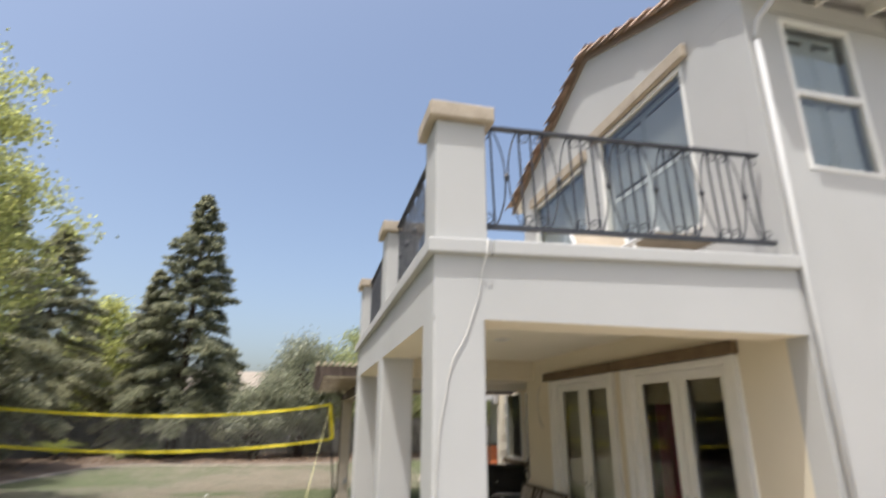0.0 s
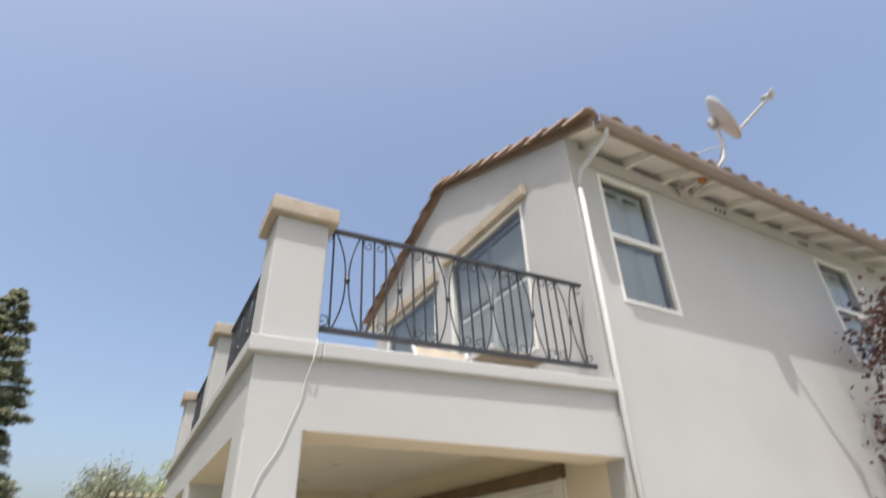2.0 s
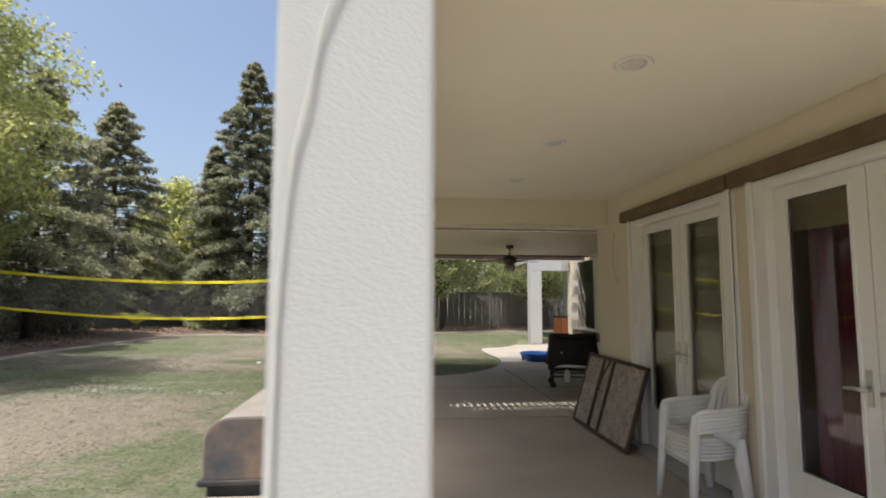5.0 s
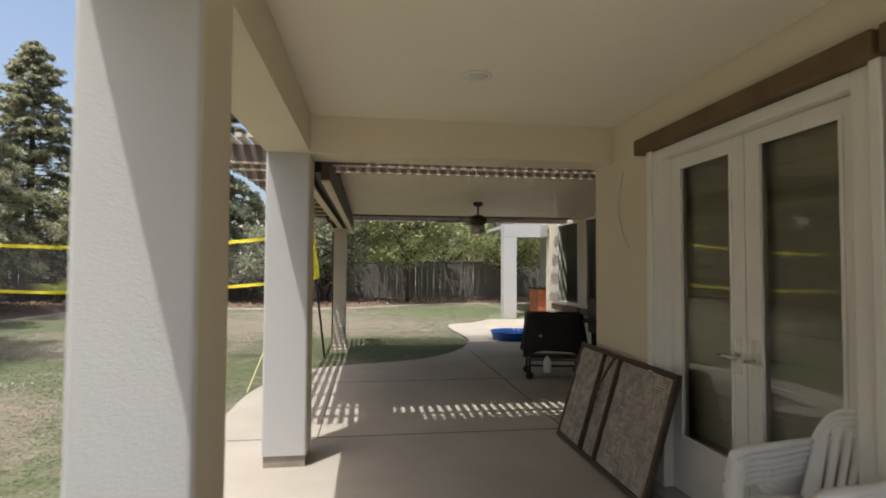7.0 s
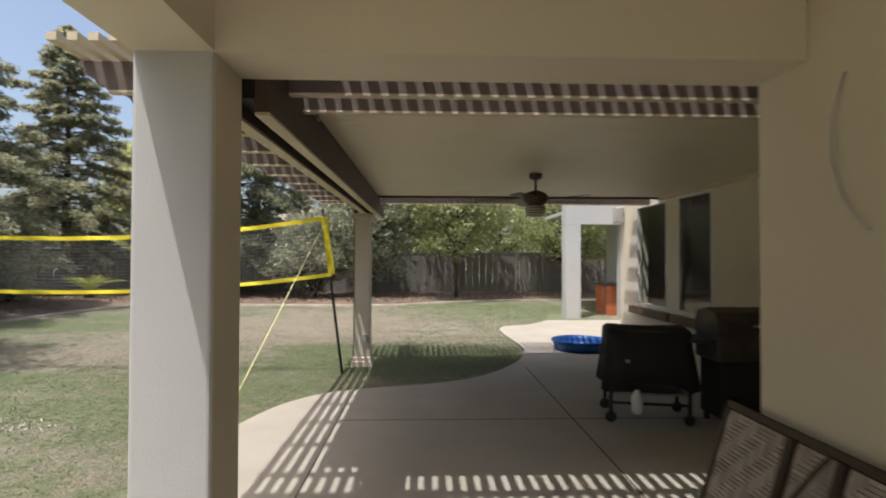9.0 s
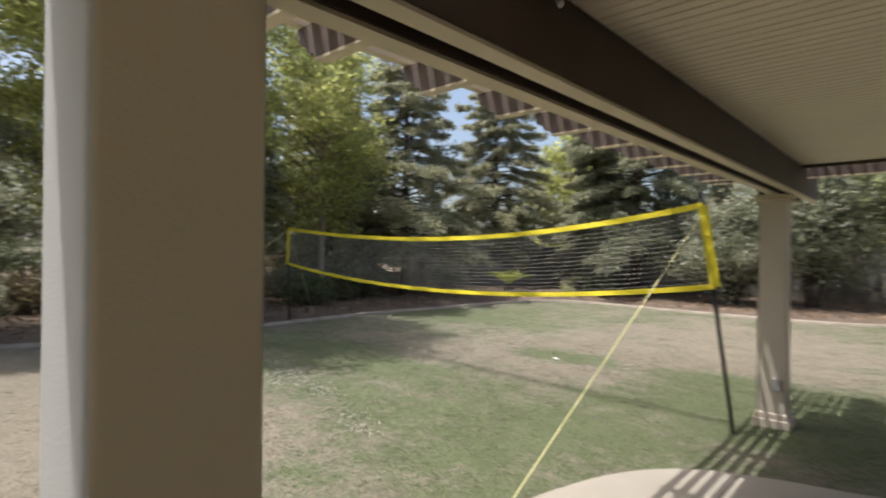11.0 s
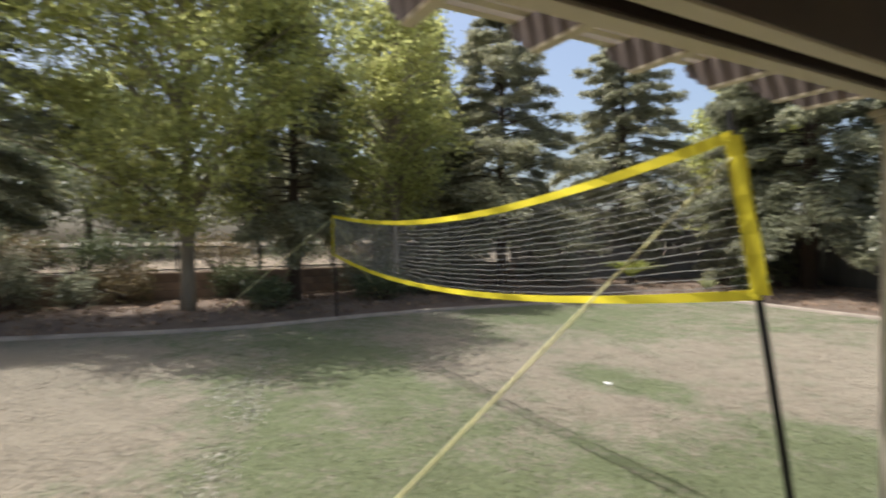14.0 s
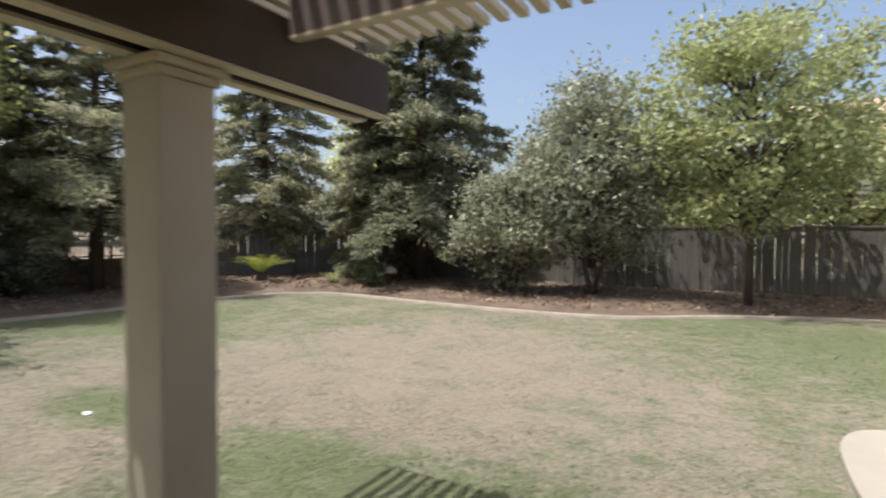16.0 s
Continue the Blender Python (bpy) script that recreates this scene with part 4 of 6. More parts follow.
tube(dp, [(0.62, 14.25, 2.62), (0.62, 14.25, 2.50), (0.66, 14.26, 2.42), (0.75, 14.30, 2.38), (0.762, 14.31, 2.30), (0.762, 14.31, 0.0)], 0.03, 8)
part("drain_pipe", dp, PERGDARK, cover, "brown drain pipe", True)
part("string_hook", tubes(([(1.09, 9.62, 2.56), (1.12, 9.62, 2.52), (1.14, 9.6, 2.49)], 0.012, 6)), CHROME, cover)
sp = thing("spotlight", 1.02, 15.3, 2.56, "small grey floodlight on the beam end", "spotlight")
part("lamp_base", lathe([(0.035, 0.0), (0.04, 0.03), (0.02, 0.05)], 12), GREYPAINT, sp)
part("lamp_head", tubes(([(0.0, 0.0, 0.05), (0.0, 0.01, 0.08), (0.03, 0.06, 0.11), (0.06, 0.14, 0.12)], [0.025, 0.05, 0.062, 0.066], 12)), GREYPAINT, sp)

# ceiling fan
fan = thing("ceiling_fan", 3.1, 12.15, PZ, "dark bronze ceiling fan with a caged lamp", "fan")
part("canopy", lathe([(0.075, 0.0), (0.07, -0.05), (0.03, -0.07)], 20), BROWNFRAME, fan)
part("rod", tubes(([(0, 0, -0.06), (0, 0, -0.2)], 0.014, 8)), BROWNFRAME, fan)
part("motor", lathe([(0.03, -0.19), (0.10, -0.215), (0.14, -0.25), (0.145, -0.30), (0.11, -0.345), (0.07, -0.36)], 24), BROWNFRAME, fan, "", True)
part("lamp_shade", lathe([(0.07, -0.36), (0.105, -0.39), (0.11, -0.45), (0.08, -0.49), (0.03, -0.5)], 20), LENSM, fan, "ribbed glass lamp shade", True)
for k in range(5):
    b = boxes((0.16, 0.66, -0.065, 0.065, -0.305, -0.297, 0.003))
    bmesh.ops.transform(b, matrix=pose(0, 0, 0, 8, 0, 20 + 72 * k), verts=b.verts)
    part("blade", b, BROWNFRAME, fan)
    part("cage_ring", tubes(([(0.118 * math.cos(t), 0.118 * math.sin(t), -0.37 - 0.028 * k) for t in [2 * math.pi * q / 20 for q in range(21)]], 0.004, 5)), BROWNFRAME, fan)

# recessed lights
for k, y in enumerate((4.6, 5.98, 7.28)):
    r = thing("recessed_light", 2.09, y, 2.739, "round white recessed ceiling light, off", "ceiling light", "recessed lights of the patio")
    part("trim_ring", lathe([(0.075, -0.001), (0.095, -0.001), (0.098, -0.008), (0.085, -0.014), (0.07, -0.006)], 28), TRIMWHITE, r, "", True)
    part("lens", lathe([(0.068, -0.003), (0.06, -0.016), (0.03, -0.024)], 24), LENSM, r, "", True)


# ---- things on the patio ----
def monobloc(z):
    """A white moulded plastic armchair, facing local -y; the legs splay."""
    c = new("plastic_chair")
    c.location = (0, 0, z)
    seat = bmesh.new()
    n = 9
    top = [[None] * n for _ in range(n)]
    for i in range(n):
        for j in range(n):
            u, v = -1 + 2 * i / (n - 1), -1 + 2 * j / (n - 1)
            top[i][j] = seat.verts.new((u * (0.235 - 0.02 * v), v * 0.22, 0.43 - 0.028 * (1 - u * u) * (1 - 0.4 * v) + (0.0 if v > -0.8 else -0.02)))
    for i in range(n - 1):
        for j in range(n - 1):
            seat.faces.new((top[i][j], top[i + 1][j], top[i + 1][j + 1], top[i][j + 1]))
    thicken(seat, 0.006)
    part("seat", seat, PLASTIC, c, "", True)
    rim = bmesh.new()
    tube(rim, [(-0.25, -0.20, 0.43), (-0.255, 0.0, 0.425), (-0.22, 0.21, 0.43)], 0.014, 6)
    tube(rim, [(0.25, -0.20, 0.43), (0.255, 0.0, 0.425), (0.22, 0.21, 0.43)], 0.014, 6)
    tube(rim, [(-0.25, -0.215, 0.42), (0, -0.225, 0.412), (0.25, -0.215, 0.42)], 0.016, 6)
    part("seat_rim", rim, PLASTIC, c, "", True)
    # the back: a curved shell with narrow upright slots, under a rounded rim
    back = bmesh.new()
    nu, nv = 36, 6

    def back_at(u, t):
        top = 0.875 - 0.05 * u * u - 0.14 * u ** 6
        return Vector((u * (0.225 + 0.045 * t), 0.20 + 0.13 * t + 0.06 * (1 - u * u) - 0.04 * u ** 4, 0.425 + (top - 0.425) * t))

    grid = [[back.verts.new(back_at(-1 + 2 * i / nu, j / nv)) for j in range(nv + 1)] for i in range(nu + 1)]
    for i in range(nu):
        for j in range(nv):
            if i % 4 == 1 and 3 < i < nu - 3 and 1 <= j < nv - 1:
                continue
            back.faces.new((grid[i][j], grid[i + 1][j], grid[i + 1][j + 1], grid[i][j + 1]))
    thicken(back, 0.006)
    part("backrest", back, PLASTIC, c, "", True)
    part("back_rim", tubes(([back_at(-1 + 2 * i / 24, 1.0) for i in range(25)], 0.014, 7)), PLASTIC, c, "", True)
    for s in (-1, 1):
        arm = bmesh.new()
        tube(arm, [(s * 0.265, -0.235, 0.60), (s * 0.275, -0.20, 0.64), (s * 0.288, -0.10, 0.655), (s * 0.292, 0.05, 0.66), (s * 0.285, 0.19, 0.675), (s * 0.27, 0.29, 0.69)], [0.026, 0.034, 0.036, 0.034, 0.03, 0.022], 8, True, 0.55)
        part("armrest", arm, PLASTIC, c, "", True)
        web = bmesh.new()
        lo_ = [web.verts.new((s * (0.262 + 0.01 * q), -0.02 + 0.30 * q, 0.60 - 0.12 * q)) for q in (0, 0.25, 0.5, 0.75, 1.0)]
        hi_ = [web.verts.new((s * (0.285 - 0.015 * q), -0.05 + 0.34 * q, 0.655 + 0.03 * q)) for q in (0, 0.25, 0.5, 0.75, 1.0)]
        for i in range(4):
            web.faces.new((lo_[i], lo_[i + 1], hi_[i + 1], hi_[i]))
        thicken(web, 0.006)
        part("side_web", web, PLASTIC, c, "", True)
        for y0, y1, z1 in ((-0.20, -0.255, 0.62), (0.22, 0.29, 0.43)):
            leg = bmesh.new()
            tube(leg, [(s * 0.255, y0, z1), (s * 0.265, (y0 + y1) / 2, z1 * 0.5), (s * 0.285, y1, 0.0)], [0.062, 0.054, 0.036], 8, True, 0.7)
            part("leg", leg, PLASTIC, c, "", True)
    for ch in c.children:
        ch.data.transform(Matrix.Diagonal((0.80, 0.80, 0.91, 1)))
    return c


first = monobloc(0)
tagged(first, "white moulded plastic armchair in a stack of six", "chair", "stacked plastic chairs")
CH = pose(3.20, 6.04, 0.0, 0, 0, -88)
for k in range(1, 6):
    copy_thing(first, CH @ Matrix.Translation((0, 0.004 * k, 0.027 * k)))
first.matrix_basis = CH


def lounger_panel():
    """A folded wicker lounger leaning on the wall: three woven fields in a brown frame and a bent leg."""
    p = new("folding_wicker_lounger")
    L, Hh = 1.56, 0.88
    cuts = [0.0, 0.50, 0.78, L]
    part("frame", boxes((0, L, -0.02, 0.02, 0, 0.035, 0.006), (0, L, -0.02, 0.02, Hh - 0.035, Hh, 0.006), (0, 0.035, -0.02, 0.02, 0.036, Hh - 0.036, 0.006), (L - 0.035, L, -0.02, 0.02, 0.036, Hh - 0.036, 0.006)), BROWNFRAME, p)
    for c in cuts[1:3]:
        part("crossbar", boxes((c - 0.014, c + 0.014, -0.03, 0.012, 0.036, Hh - 0.036, 0.004)), BROWNFRAME, p)
    for a, b in zip(cuts[:-1], cuts[1:]):
        wv = bmesh.new()
        cell = 0.021
        nx, nz = int((b - a - 0.06) / cell), int((Hh - 0.08) / cell)
        for j in range(nz):
            for i in range(nx):
                m = (i - j) % 8
                x0, z0 = a + 0.03 + i * cell, 0.04 + j * cell
                if m == 0 or (i == 0 and m < 4):
                    run = min(4 - m, nx - i)
                    box(wv, x0 + 0.0015, x0 + run * cell - 0.0015, -0.008, 0.002, z0 + 0.002, z0 + cell - 0.002)
                elif m == 7 or (j == 0 and m > 3):
                    run = min(m - 3, nz - j)
                    box(wv, x0 + 0.002, x0 + cell - 0.002, -0.010, 0.002, z0 + 0.0015, z0 + run * cell - 0.0015)
        part("woven_panel", wv, WICKER, p, "grey-brown woven rattan strips")["kind"] = "stuff"
        part("panel_backing", boxes((a + 0.02, b - 0.02, 0.003, 0.008, 0.036, Hh - 0.036)), BROWNFRAME, p)
    part("bent_leg", tubes(([(0.60, -0.045, 0.04), (0.60, -0.05, 0.50), (0.605, -0.05, 0.57), (0.70, -0.05, 0.76), (0.75, -0.045, 0.85)], 0.011, 8)), BROWNFRAME, p, "bent tubular leg", True)
    part("hinge", boxes((0.52, 0.58, -0.045, -0.02, 0.47, 0.495), (0.52, 0.58, -0.045, -0.02, 0.55, 0.575)), BLACKP, p)
    return tagged(p, "folded wicker lounger with brown frame leaning on the wall", "lounger")


lp = lounger_panel()
lp.matrix_basis = pose(3.185, 8.85, 0.008, 0, 0, -90) @ pose(0, 0, 0, -17, 0, 0)


def near_grill():
    g = thing("gas_grill", 0.405, 4.55, 0, "weathered black barbecue grill with a rusty hood", "grill")
    lift = lambda p: (p[0], 0.87 + (p[1] - 0.87) * 0.74)
    hood_prof = [(-0.22, 0.87), (-0.22, 1.05)]
    hood_prof += [(-0.12 - 0.10 * math.cos(radians(a)), 1.05 + 0.12 * math.sin(radians(a))) for a in range(15, 91, 15)]
    hood_prof += [(-0.02, 1.172), (0.03, 1.168), (0.06, 1.155), (0.10, 1.12), (0.19, 1.035), (0.21, 1.005), (0.22, 0.96), (0.222, 0.87)]
    hood_prof = [lift(p) for p in hood_prof]
    shell = prism(hood_prof, -0.36, 0.36, "y")
    part("hood", shell, GRILLDUST, g, "dusty enamel hood")
    for y in (-0.368, 0.362):
        part("hood_end", prism([(a * 0.97, 0.88 + (b - 0.88) * 0.97) for a, b in hood_prof], y, y + 0.006, "y"), GRILLEND, g, "blue-grey end plate with tan rust stains")
    part("firebox", boxes((-0.21, 0.21, -0.35, 0.35, 0.62, 0.845, 0.01), (-0.235, 0.24, -0.375, 0.375, 0.845, 0.868, 0.006)), GRILLBLACK, g)
    part("vent_stack", boxes((-0.055, 0.015, -0.06, 0.01, 1.075, 1.125, 0.004)), GRILLBLACK, g, "small square vent")
    for y in (-0.16, 0.14):
        part("handle", tubes(([(0.20, y - 0.0, 0.965), (0.30, y, 0.98), (0.325, y + 0.02, 0.955), (0.30, y + 0.04, 0.93), (0.215, y + 0.04, 0.92)], 0.013, 8)), CHROME, g, "chrome loop handle", True)
        part("hinge", boxes((0.09, 0.14, y, y + 0.03, 1.055, 1.075)), CHROME, g)
    part("side_shelf", boxes((-0.205, 0.185, -0.62, -0.38, 0.745, 0.815, 0.008)), GRILLDUST, g, "dusty side shelf")
    part("shelf_lip", boxes((-0.21, 0.19, -0.628, -0.621, 0.735, 0.817)), GRILLBLACK, g)
    part("panel", boxes((-0.19, 0.20, -0.37, -0.355, 0.56, 0.77)), GRILLBLACK, g)
    for x in (-0.18, 0.16):
        for y in (-0.58, -0.30, 0.33):
            part("leg", boxes((x - 0.016, x + 0.016, y - 0.016, y + 0.016, 0.0, 0.745 if y < -0.5 else 0.62)), GRILLBLACK, g)
    part("lower_shelf", boxes((-0.2, 0.2, -0.33, 0.33, 0.16, 0.185)), GRILLBLACK, g)
    for z in (0.80, 0.70):
        part("valve_pipe", tubes(([(0.215, -0.38, z), (0.28, -0.38, z + 0.01), (0.30, -0.40, z - 0.03), (0.24, -0.40, z - 0.05)], 0.009, 6)), CHROME, g, "", True)
    part("gas_hose", tubes(([(0.24, -0.35, 0.64), (0.30, -0.3, 0.60), (0.33, -0.25, 0.52), (0.40, -0.24, 0.50)], 0.007, 6)), BLACKP, g, "", True)
    part("drip_cup", lathe([(0.012, -0.07), (0.02, -0.05), (0.012, -0.03), (0.005, 0.0)], 10, (0.08, -0.45, 0.56)), BROWNFRAME, g)
    return g


near_grill()


def cart_cover():
    c = thing("covered_grill_cart", 4.05, 11.45, 0, "small grill cart under a black fabric cover", "grill cart")
    bm = bmesh.new()
    rnd2 = random.Random(3)
    rows2 = []
    n = 40
    for z, gx_, gy_ in ((0.90, 0.05, 0.05), (0.90, 0.36, 0.26), (0.885, 0.40, 0.30), (0.75, 0.405, 0.305), (0.55, 0.43, 0.32), (0.36, 0.45, 0.335)):
        ring = []
        for k in range(n):
            a = 2 * math.pi * k / n
            p = 4.5
            cx, cy = math.copysign(abs(math.cos(a)) ** (2 / p), math.cos(a)), math.copysign(abs(math.sin(a)) ** (2 / p), math.sin(a))
            f = (0.9 - z) * 0.055 * math.sin(k * 1.7 + 0.6 * math.sin(k * 0.9))
            ring.append(bm.verts.new(((gx_ + f) * cx, (gy_ + f) * cy, z - (0.05 * math.sin(k * 0.55 + 1) if z < 0.4 else 0) + (0.02 * math.cos(2 * a) if z > 0.89 else 0))))
        rows2.append(ring)
    for i in range(len(rows2) - 1):
        for k in range(n):
            bm.faces.new((rows2[i][k], rows2[i][(k + 1) % n], rows2[i + 1][(k + 1) % n], rows2[i + 1][k]))
    bm.faces.new(rows2[0])
    bmesh.ops.recalc_face_normals(bm, faces=bm.faces)
    thicken(bm, 0.004)
    part("fabric_cover", bm, COVER, c, "draped black cover", True)
    part("badge", boxes((-0.24, -0.20, -0.345, -0.338, 0.60, 0.63)), GREYPAINT, c)
    for x in (-0.36, 0.36):
        for y in (-0.24, 0.24):
            part("leg", boxes((x - 0.016, x + 0.016, y - 0.016, y + 0.016, 0.08, 0.5)), BLACKP, c)
            w = part("caster", lathe([(0.02, -0.018), (0.05, -0.016), (0.055, 0), (0.05, 0.016), (0.02, 0.018)], 16), BLACKP, c, "black caster wheel", True)
            w.data.transform(pose(x, y, 0.056, 90, 0, 0))
    part("lower_rail", boxes((-0.36, 0.36, -0.25, -0.23, 0.18, 0.205), (-0.36, 0.36, 0.23, 0.25, 0.18, 0.205)), BLACKP, c)
    part("lower_shelf", boxes((-0.34, 0.34, -0.22, 0.22, 0.27, 0.29)), GRILLDUST, c)
    part("gas_bottle", lathe([(0.04, 0.1), (0.055, 0.13), (0.055, 0.26), (0.03, 0.31), (0.02, 0.33)], 14, (-0.12, -0.26, 0.0)), TRIMWHITE, c, "small white bottle", True)
    return c


cart_cover().matrix_basis = pose(4.05, 11.4, 0, 0, 0, -12)


def wall_grill():
    g = thing("kettle_cart_grill", 4.95, 11.2, 0, "black charcoal grill beside the patio wall", "grill")
    part("lid", prism([(-0.22, 0.86), (-0.22, 0.98), (-0.16, 1.08), (0.0, 1.12), (0.16, 1.08), (0.22, 0.98), (0.22, 0.86)], -0.38, 0.38, "x"), GRILLBLACK, g)
    part("firebox", boxes((-0.38, 0.38, -0.22, 0.22, 0.62, 0.855, 0.02)), GRILLBLACK, g)
    part("badge", boxes((-0.05, 0.05, -0.232, -0.222, 0.95, 0.97)), CHROME, g)
    part("shelf", boxes((-0.62, -0.385, -0.2, 0.2, 0.80, 0.83, 0.005)), GRILLBLACK, g)
    part("cabinet", boxes((-0.34, 0.34, -0.19, 0.19, 0.08, 0.615, 0.01)), COVER, g)
    for x in (-0.3, 0.3):
        for y in (-0.15, 0.15):
            part("foot", boxes((x - 0.02, x + 0.02, y - 0.02, y + 0.02, 0, 0.08)), BLACKP, g)
    return g


wall_grill()

pool = thing("paddling_pool", 4.55, 15.35, 0, "small round blue plastic paddling pool", "paddling pool")
pr = [(0.40, 0.012), (0.43, 0.02), (0.455, 0.10), (0.475, 0.18), (0.49, 0.185), (0.50, 0.175), (0.50, 0.16), (0.485, 0.155), (0.465, 0.10), (0.44, 0.0), (0.0, 0.0)]
bm = lathe([(0.0, 0.014)] + pr, 36)
part("shell", bm, BLUEPOOL, pool, "", True)

# portico at the end of the house
structure("column_portico", boxes((5.52, 5.93, 19.95, 20.35, -0.06, 2.50, 0.02)), STUCCO, "sunlit stucco column of the far porch", "column")
structure("beam_portico", boxes((5.52, 8.0, 19.95, 20.35, 2.502, 3.3), (5.9, 8.0, 20.36, 24, 2.9, 3.0)), STUCCO, "sunlit stucco beam of the far porch", "beam")
structure("wall_porch", boxes((7.02, 7.45, 19.95, 20.35, -0.06, 2.50)), STUCCO, "stucco pier of the far porch", "wall")
isl = thing("barbecue_island", 7.15, 21.0, 0, "orange tiled outdoor counter with dark stone top", "counter")
bm = boxes((-0.35, 0.6, -0.45, 0.45, 0, 0.86))
part("core", bm, MORTAR, isl)
tm = bpy.data.meshes.new("tile")
tb = boxes((0, 0.185, -0.012, 0.0, 0, 0.09, 0.004))
tb.to_mesh(tm)
tb.free()
tm.materials.append(BRICKRED)
for j in range(9):
    for i in range(5):
        ob = new("tile", tm)
        ob.parent = isl
        ob.matrix_basis = Matrix.Translation((-0.35 + 0.19 * i, -0.451, 0.01 + 0.094 * j))
    for i in range(4):
        ob = new("tile", tm)
        ob.parent = isl
        ob.matrix_basis = pose(-0.351, 0.42 - 0.19 * i, 0.01 + 0.094 * j, 0, 0, -90)
part("counter_top", boxes((-0.40, 0.65, -0.5, 0.5, 0.862, 0.91, 0.008)), GRANITE, isl, "polished dark stone top")
spk = thing("wall_speaker", 5.5, 15.95, 2.42, "grey weatherproof loudspeaker on the wall corner", "speaker")
part("cabinet", boxes((-0.12, 0.02, -0.10, 0.10, -0.16, 0.14, 0.02)), GREYPAINT, spk)
part("grille", boxes((-0.126, -0.121, -0.08, 0.08, -0.14, 0.12)), DISHGREY, spk)
part("bracket", boxes((0.02, 0.05, -0.03, 0.03, -0.05, 0.05)), BLACKP, spk)

# cables
cb = bmesh.new()
pts = [(1.00, 3.12, 2.97), (0.985, 3.125, 2.84), (0.965, 3.165, 2.74), (0.945, 3.168, 2.60), (0.90, 3.17, 2.46), (0.865, 3.17, 2.35), (0.83, 3.172, 2.28), (0.78, 3.17, 2.20), (0.745, 3.172, 2.08), (0.725, 3.17, 1.95), (0.70, 3.172, 1.84), (0.685, 3.17, 1.70), (0.675, 3.172, 1.5), (0.672, 3.17, 1.2), (0.678, 3.172, 0.9), (0.67, 3.17, 0.5), (0.672, 3.17, 0.05)]
tube(cb, [(x - 0.022, y, z) for x, y, z in pts], 0.0038, 6)
tagged(link_bm("cable", cb, WHITECABLE, True), "white cable hanging down the stucco column", "cable")
cb = bmesh.new()
tube(cb, [(WX - 0.004, 8.12, 2.32), (WX - 0.02, 8.17, 2.15), (WX - 0.02, 8.17, 1.98), (WX - 0.012, 8.12, 1.82), (WX - 0.02, 8.04, 1.74), (WX - 0.03, 7.98, 1.70)], 0.006, 6)
tagged(link_bm("cable", cb, WHITECABLE, True), "loose pale cable on the cream patio wall", "cable")

# ---- volleyball net ----
net = thing("volleyball_net", 0.66, 13.71, -0.06, "yellow-taped volleyball net strung across the lawn", "net")
NA, NB = Vector((0.43, 13.50, 2.14)), Vector((-7.94, 14.12, 2.11))
NAb, NBb = Vector((0.53, 13.575, 1.36)), Vector((-7.98, 14.13, 1.38))


def net_pt(u, v):
    """u along the net, v from the bottom tape to the top tape."""
    top = NA.lerp(NB, u)
    bot = NAb.lerp(NBb, u)
    top.z -= 0.27 * 4 * u * (1 - u) * (1.25 - 0.5 * u)
    bot.z -= 0.28 * 4 * u * (1 - u) * (1.1 - 0.2 * u)
    p = bot.lerp(top, v)
    return p - Vector((0.66, 13.71, -0.06))


def tape(pts, h, wob=0.004):
    bm = bmesh.new()
    vs = []
    for i, p in enumerate(pts):
        w = wob * math.sin(i * 1.3) + wob * math.sin(i * 0.47)
        vs.append((bm.verts.new(p + Vector((0, w, -h / 2))), bm.verts.new(p + Vector((0, -w, h / 2)))))
    for a, b in zip(vs[:-1], vs[1:]):
        bm.faces.new((a[0], b[0], b[1], a[1]))
    thicken(bm, 0.008)
    return bm


N = 60
part("top_tape", tape([net_pt(i / N, 1) for i in range(N + 1)], 0.058), YELLOW, net)
part("bottom_tape", tape([net_pt(i / N, 0) for i in range(N + 1)], 0.052), YELLOW, net)
for u in (0.0, 1.0):
    bm = bmesh.new()
    a = [net_pt(u, k / 8) for k in range(9)]
    vs = [(bm.verts.new(p + Vector((-0.045, 0.006 * math.sin(k * 2), 0))), bm.verts.new(p + Vector((0.045, -0.006 * math.sin(k * 1.7), 0)))) for k, p in enumerate(a)]
    for p, q in zip(vs[:-1], vs[1:]):
        bm.faces.new((p[0], q[0], q[1], p[1]))
    thicken(bm, 0.008)
    part("side_tape", bm, YELLOW, net)
mesh_net = bmesh.new()
for j in range(1, 16):
    tube(mesh_net, [net_pt(i / 40, j / 16 + 0.006 * math.sin(i * 2.1 + j)) for i in range(41)], 0.0017, 3, False)
for i in range(1, 150):
    tube(mesh_net, [net_pt(i / 150, k / 3) for k in range(4)], 0.0013, 3, False)
tagged(part("netting", mesh_net, CORD, net, "thin pale cord netting"), kind="stuff")
o = Vector((0.66, 13.71, -0.06))
part("pole", tubes(([Vector((0.66, 13.71, -0.06)) - o, Vector((0.40, 13.52, 2.27)) - o], 0.019, 10)), BLACKP, net, "black steel pole", True)
part("pole", tubes(([Vector((-8.02, 14.2, 0.03)) - o, Vector((-8.0, 14.15, 2.2)) - o], 0.019, 10)), BLACKP, net, "black steel pole", True)
part("guy_rope", tubes(([Vector((0.42, 13.53, 2.05)) - o, Vector((-0.085, 11.1, -0.045)) - o], 0.0065, 6)), ROPE, net, "yellow guy rope")
part("guy_rope", tubes(([Vector((-8.0, 14.15, 2.1)) - o, Vector((-9.3, 12.2, 0.22)) - o], 0.008, 6)), ROPE, net, "yellow guy rope")
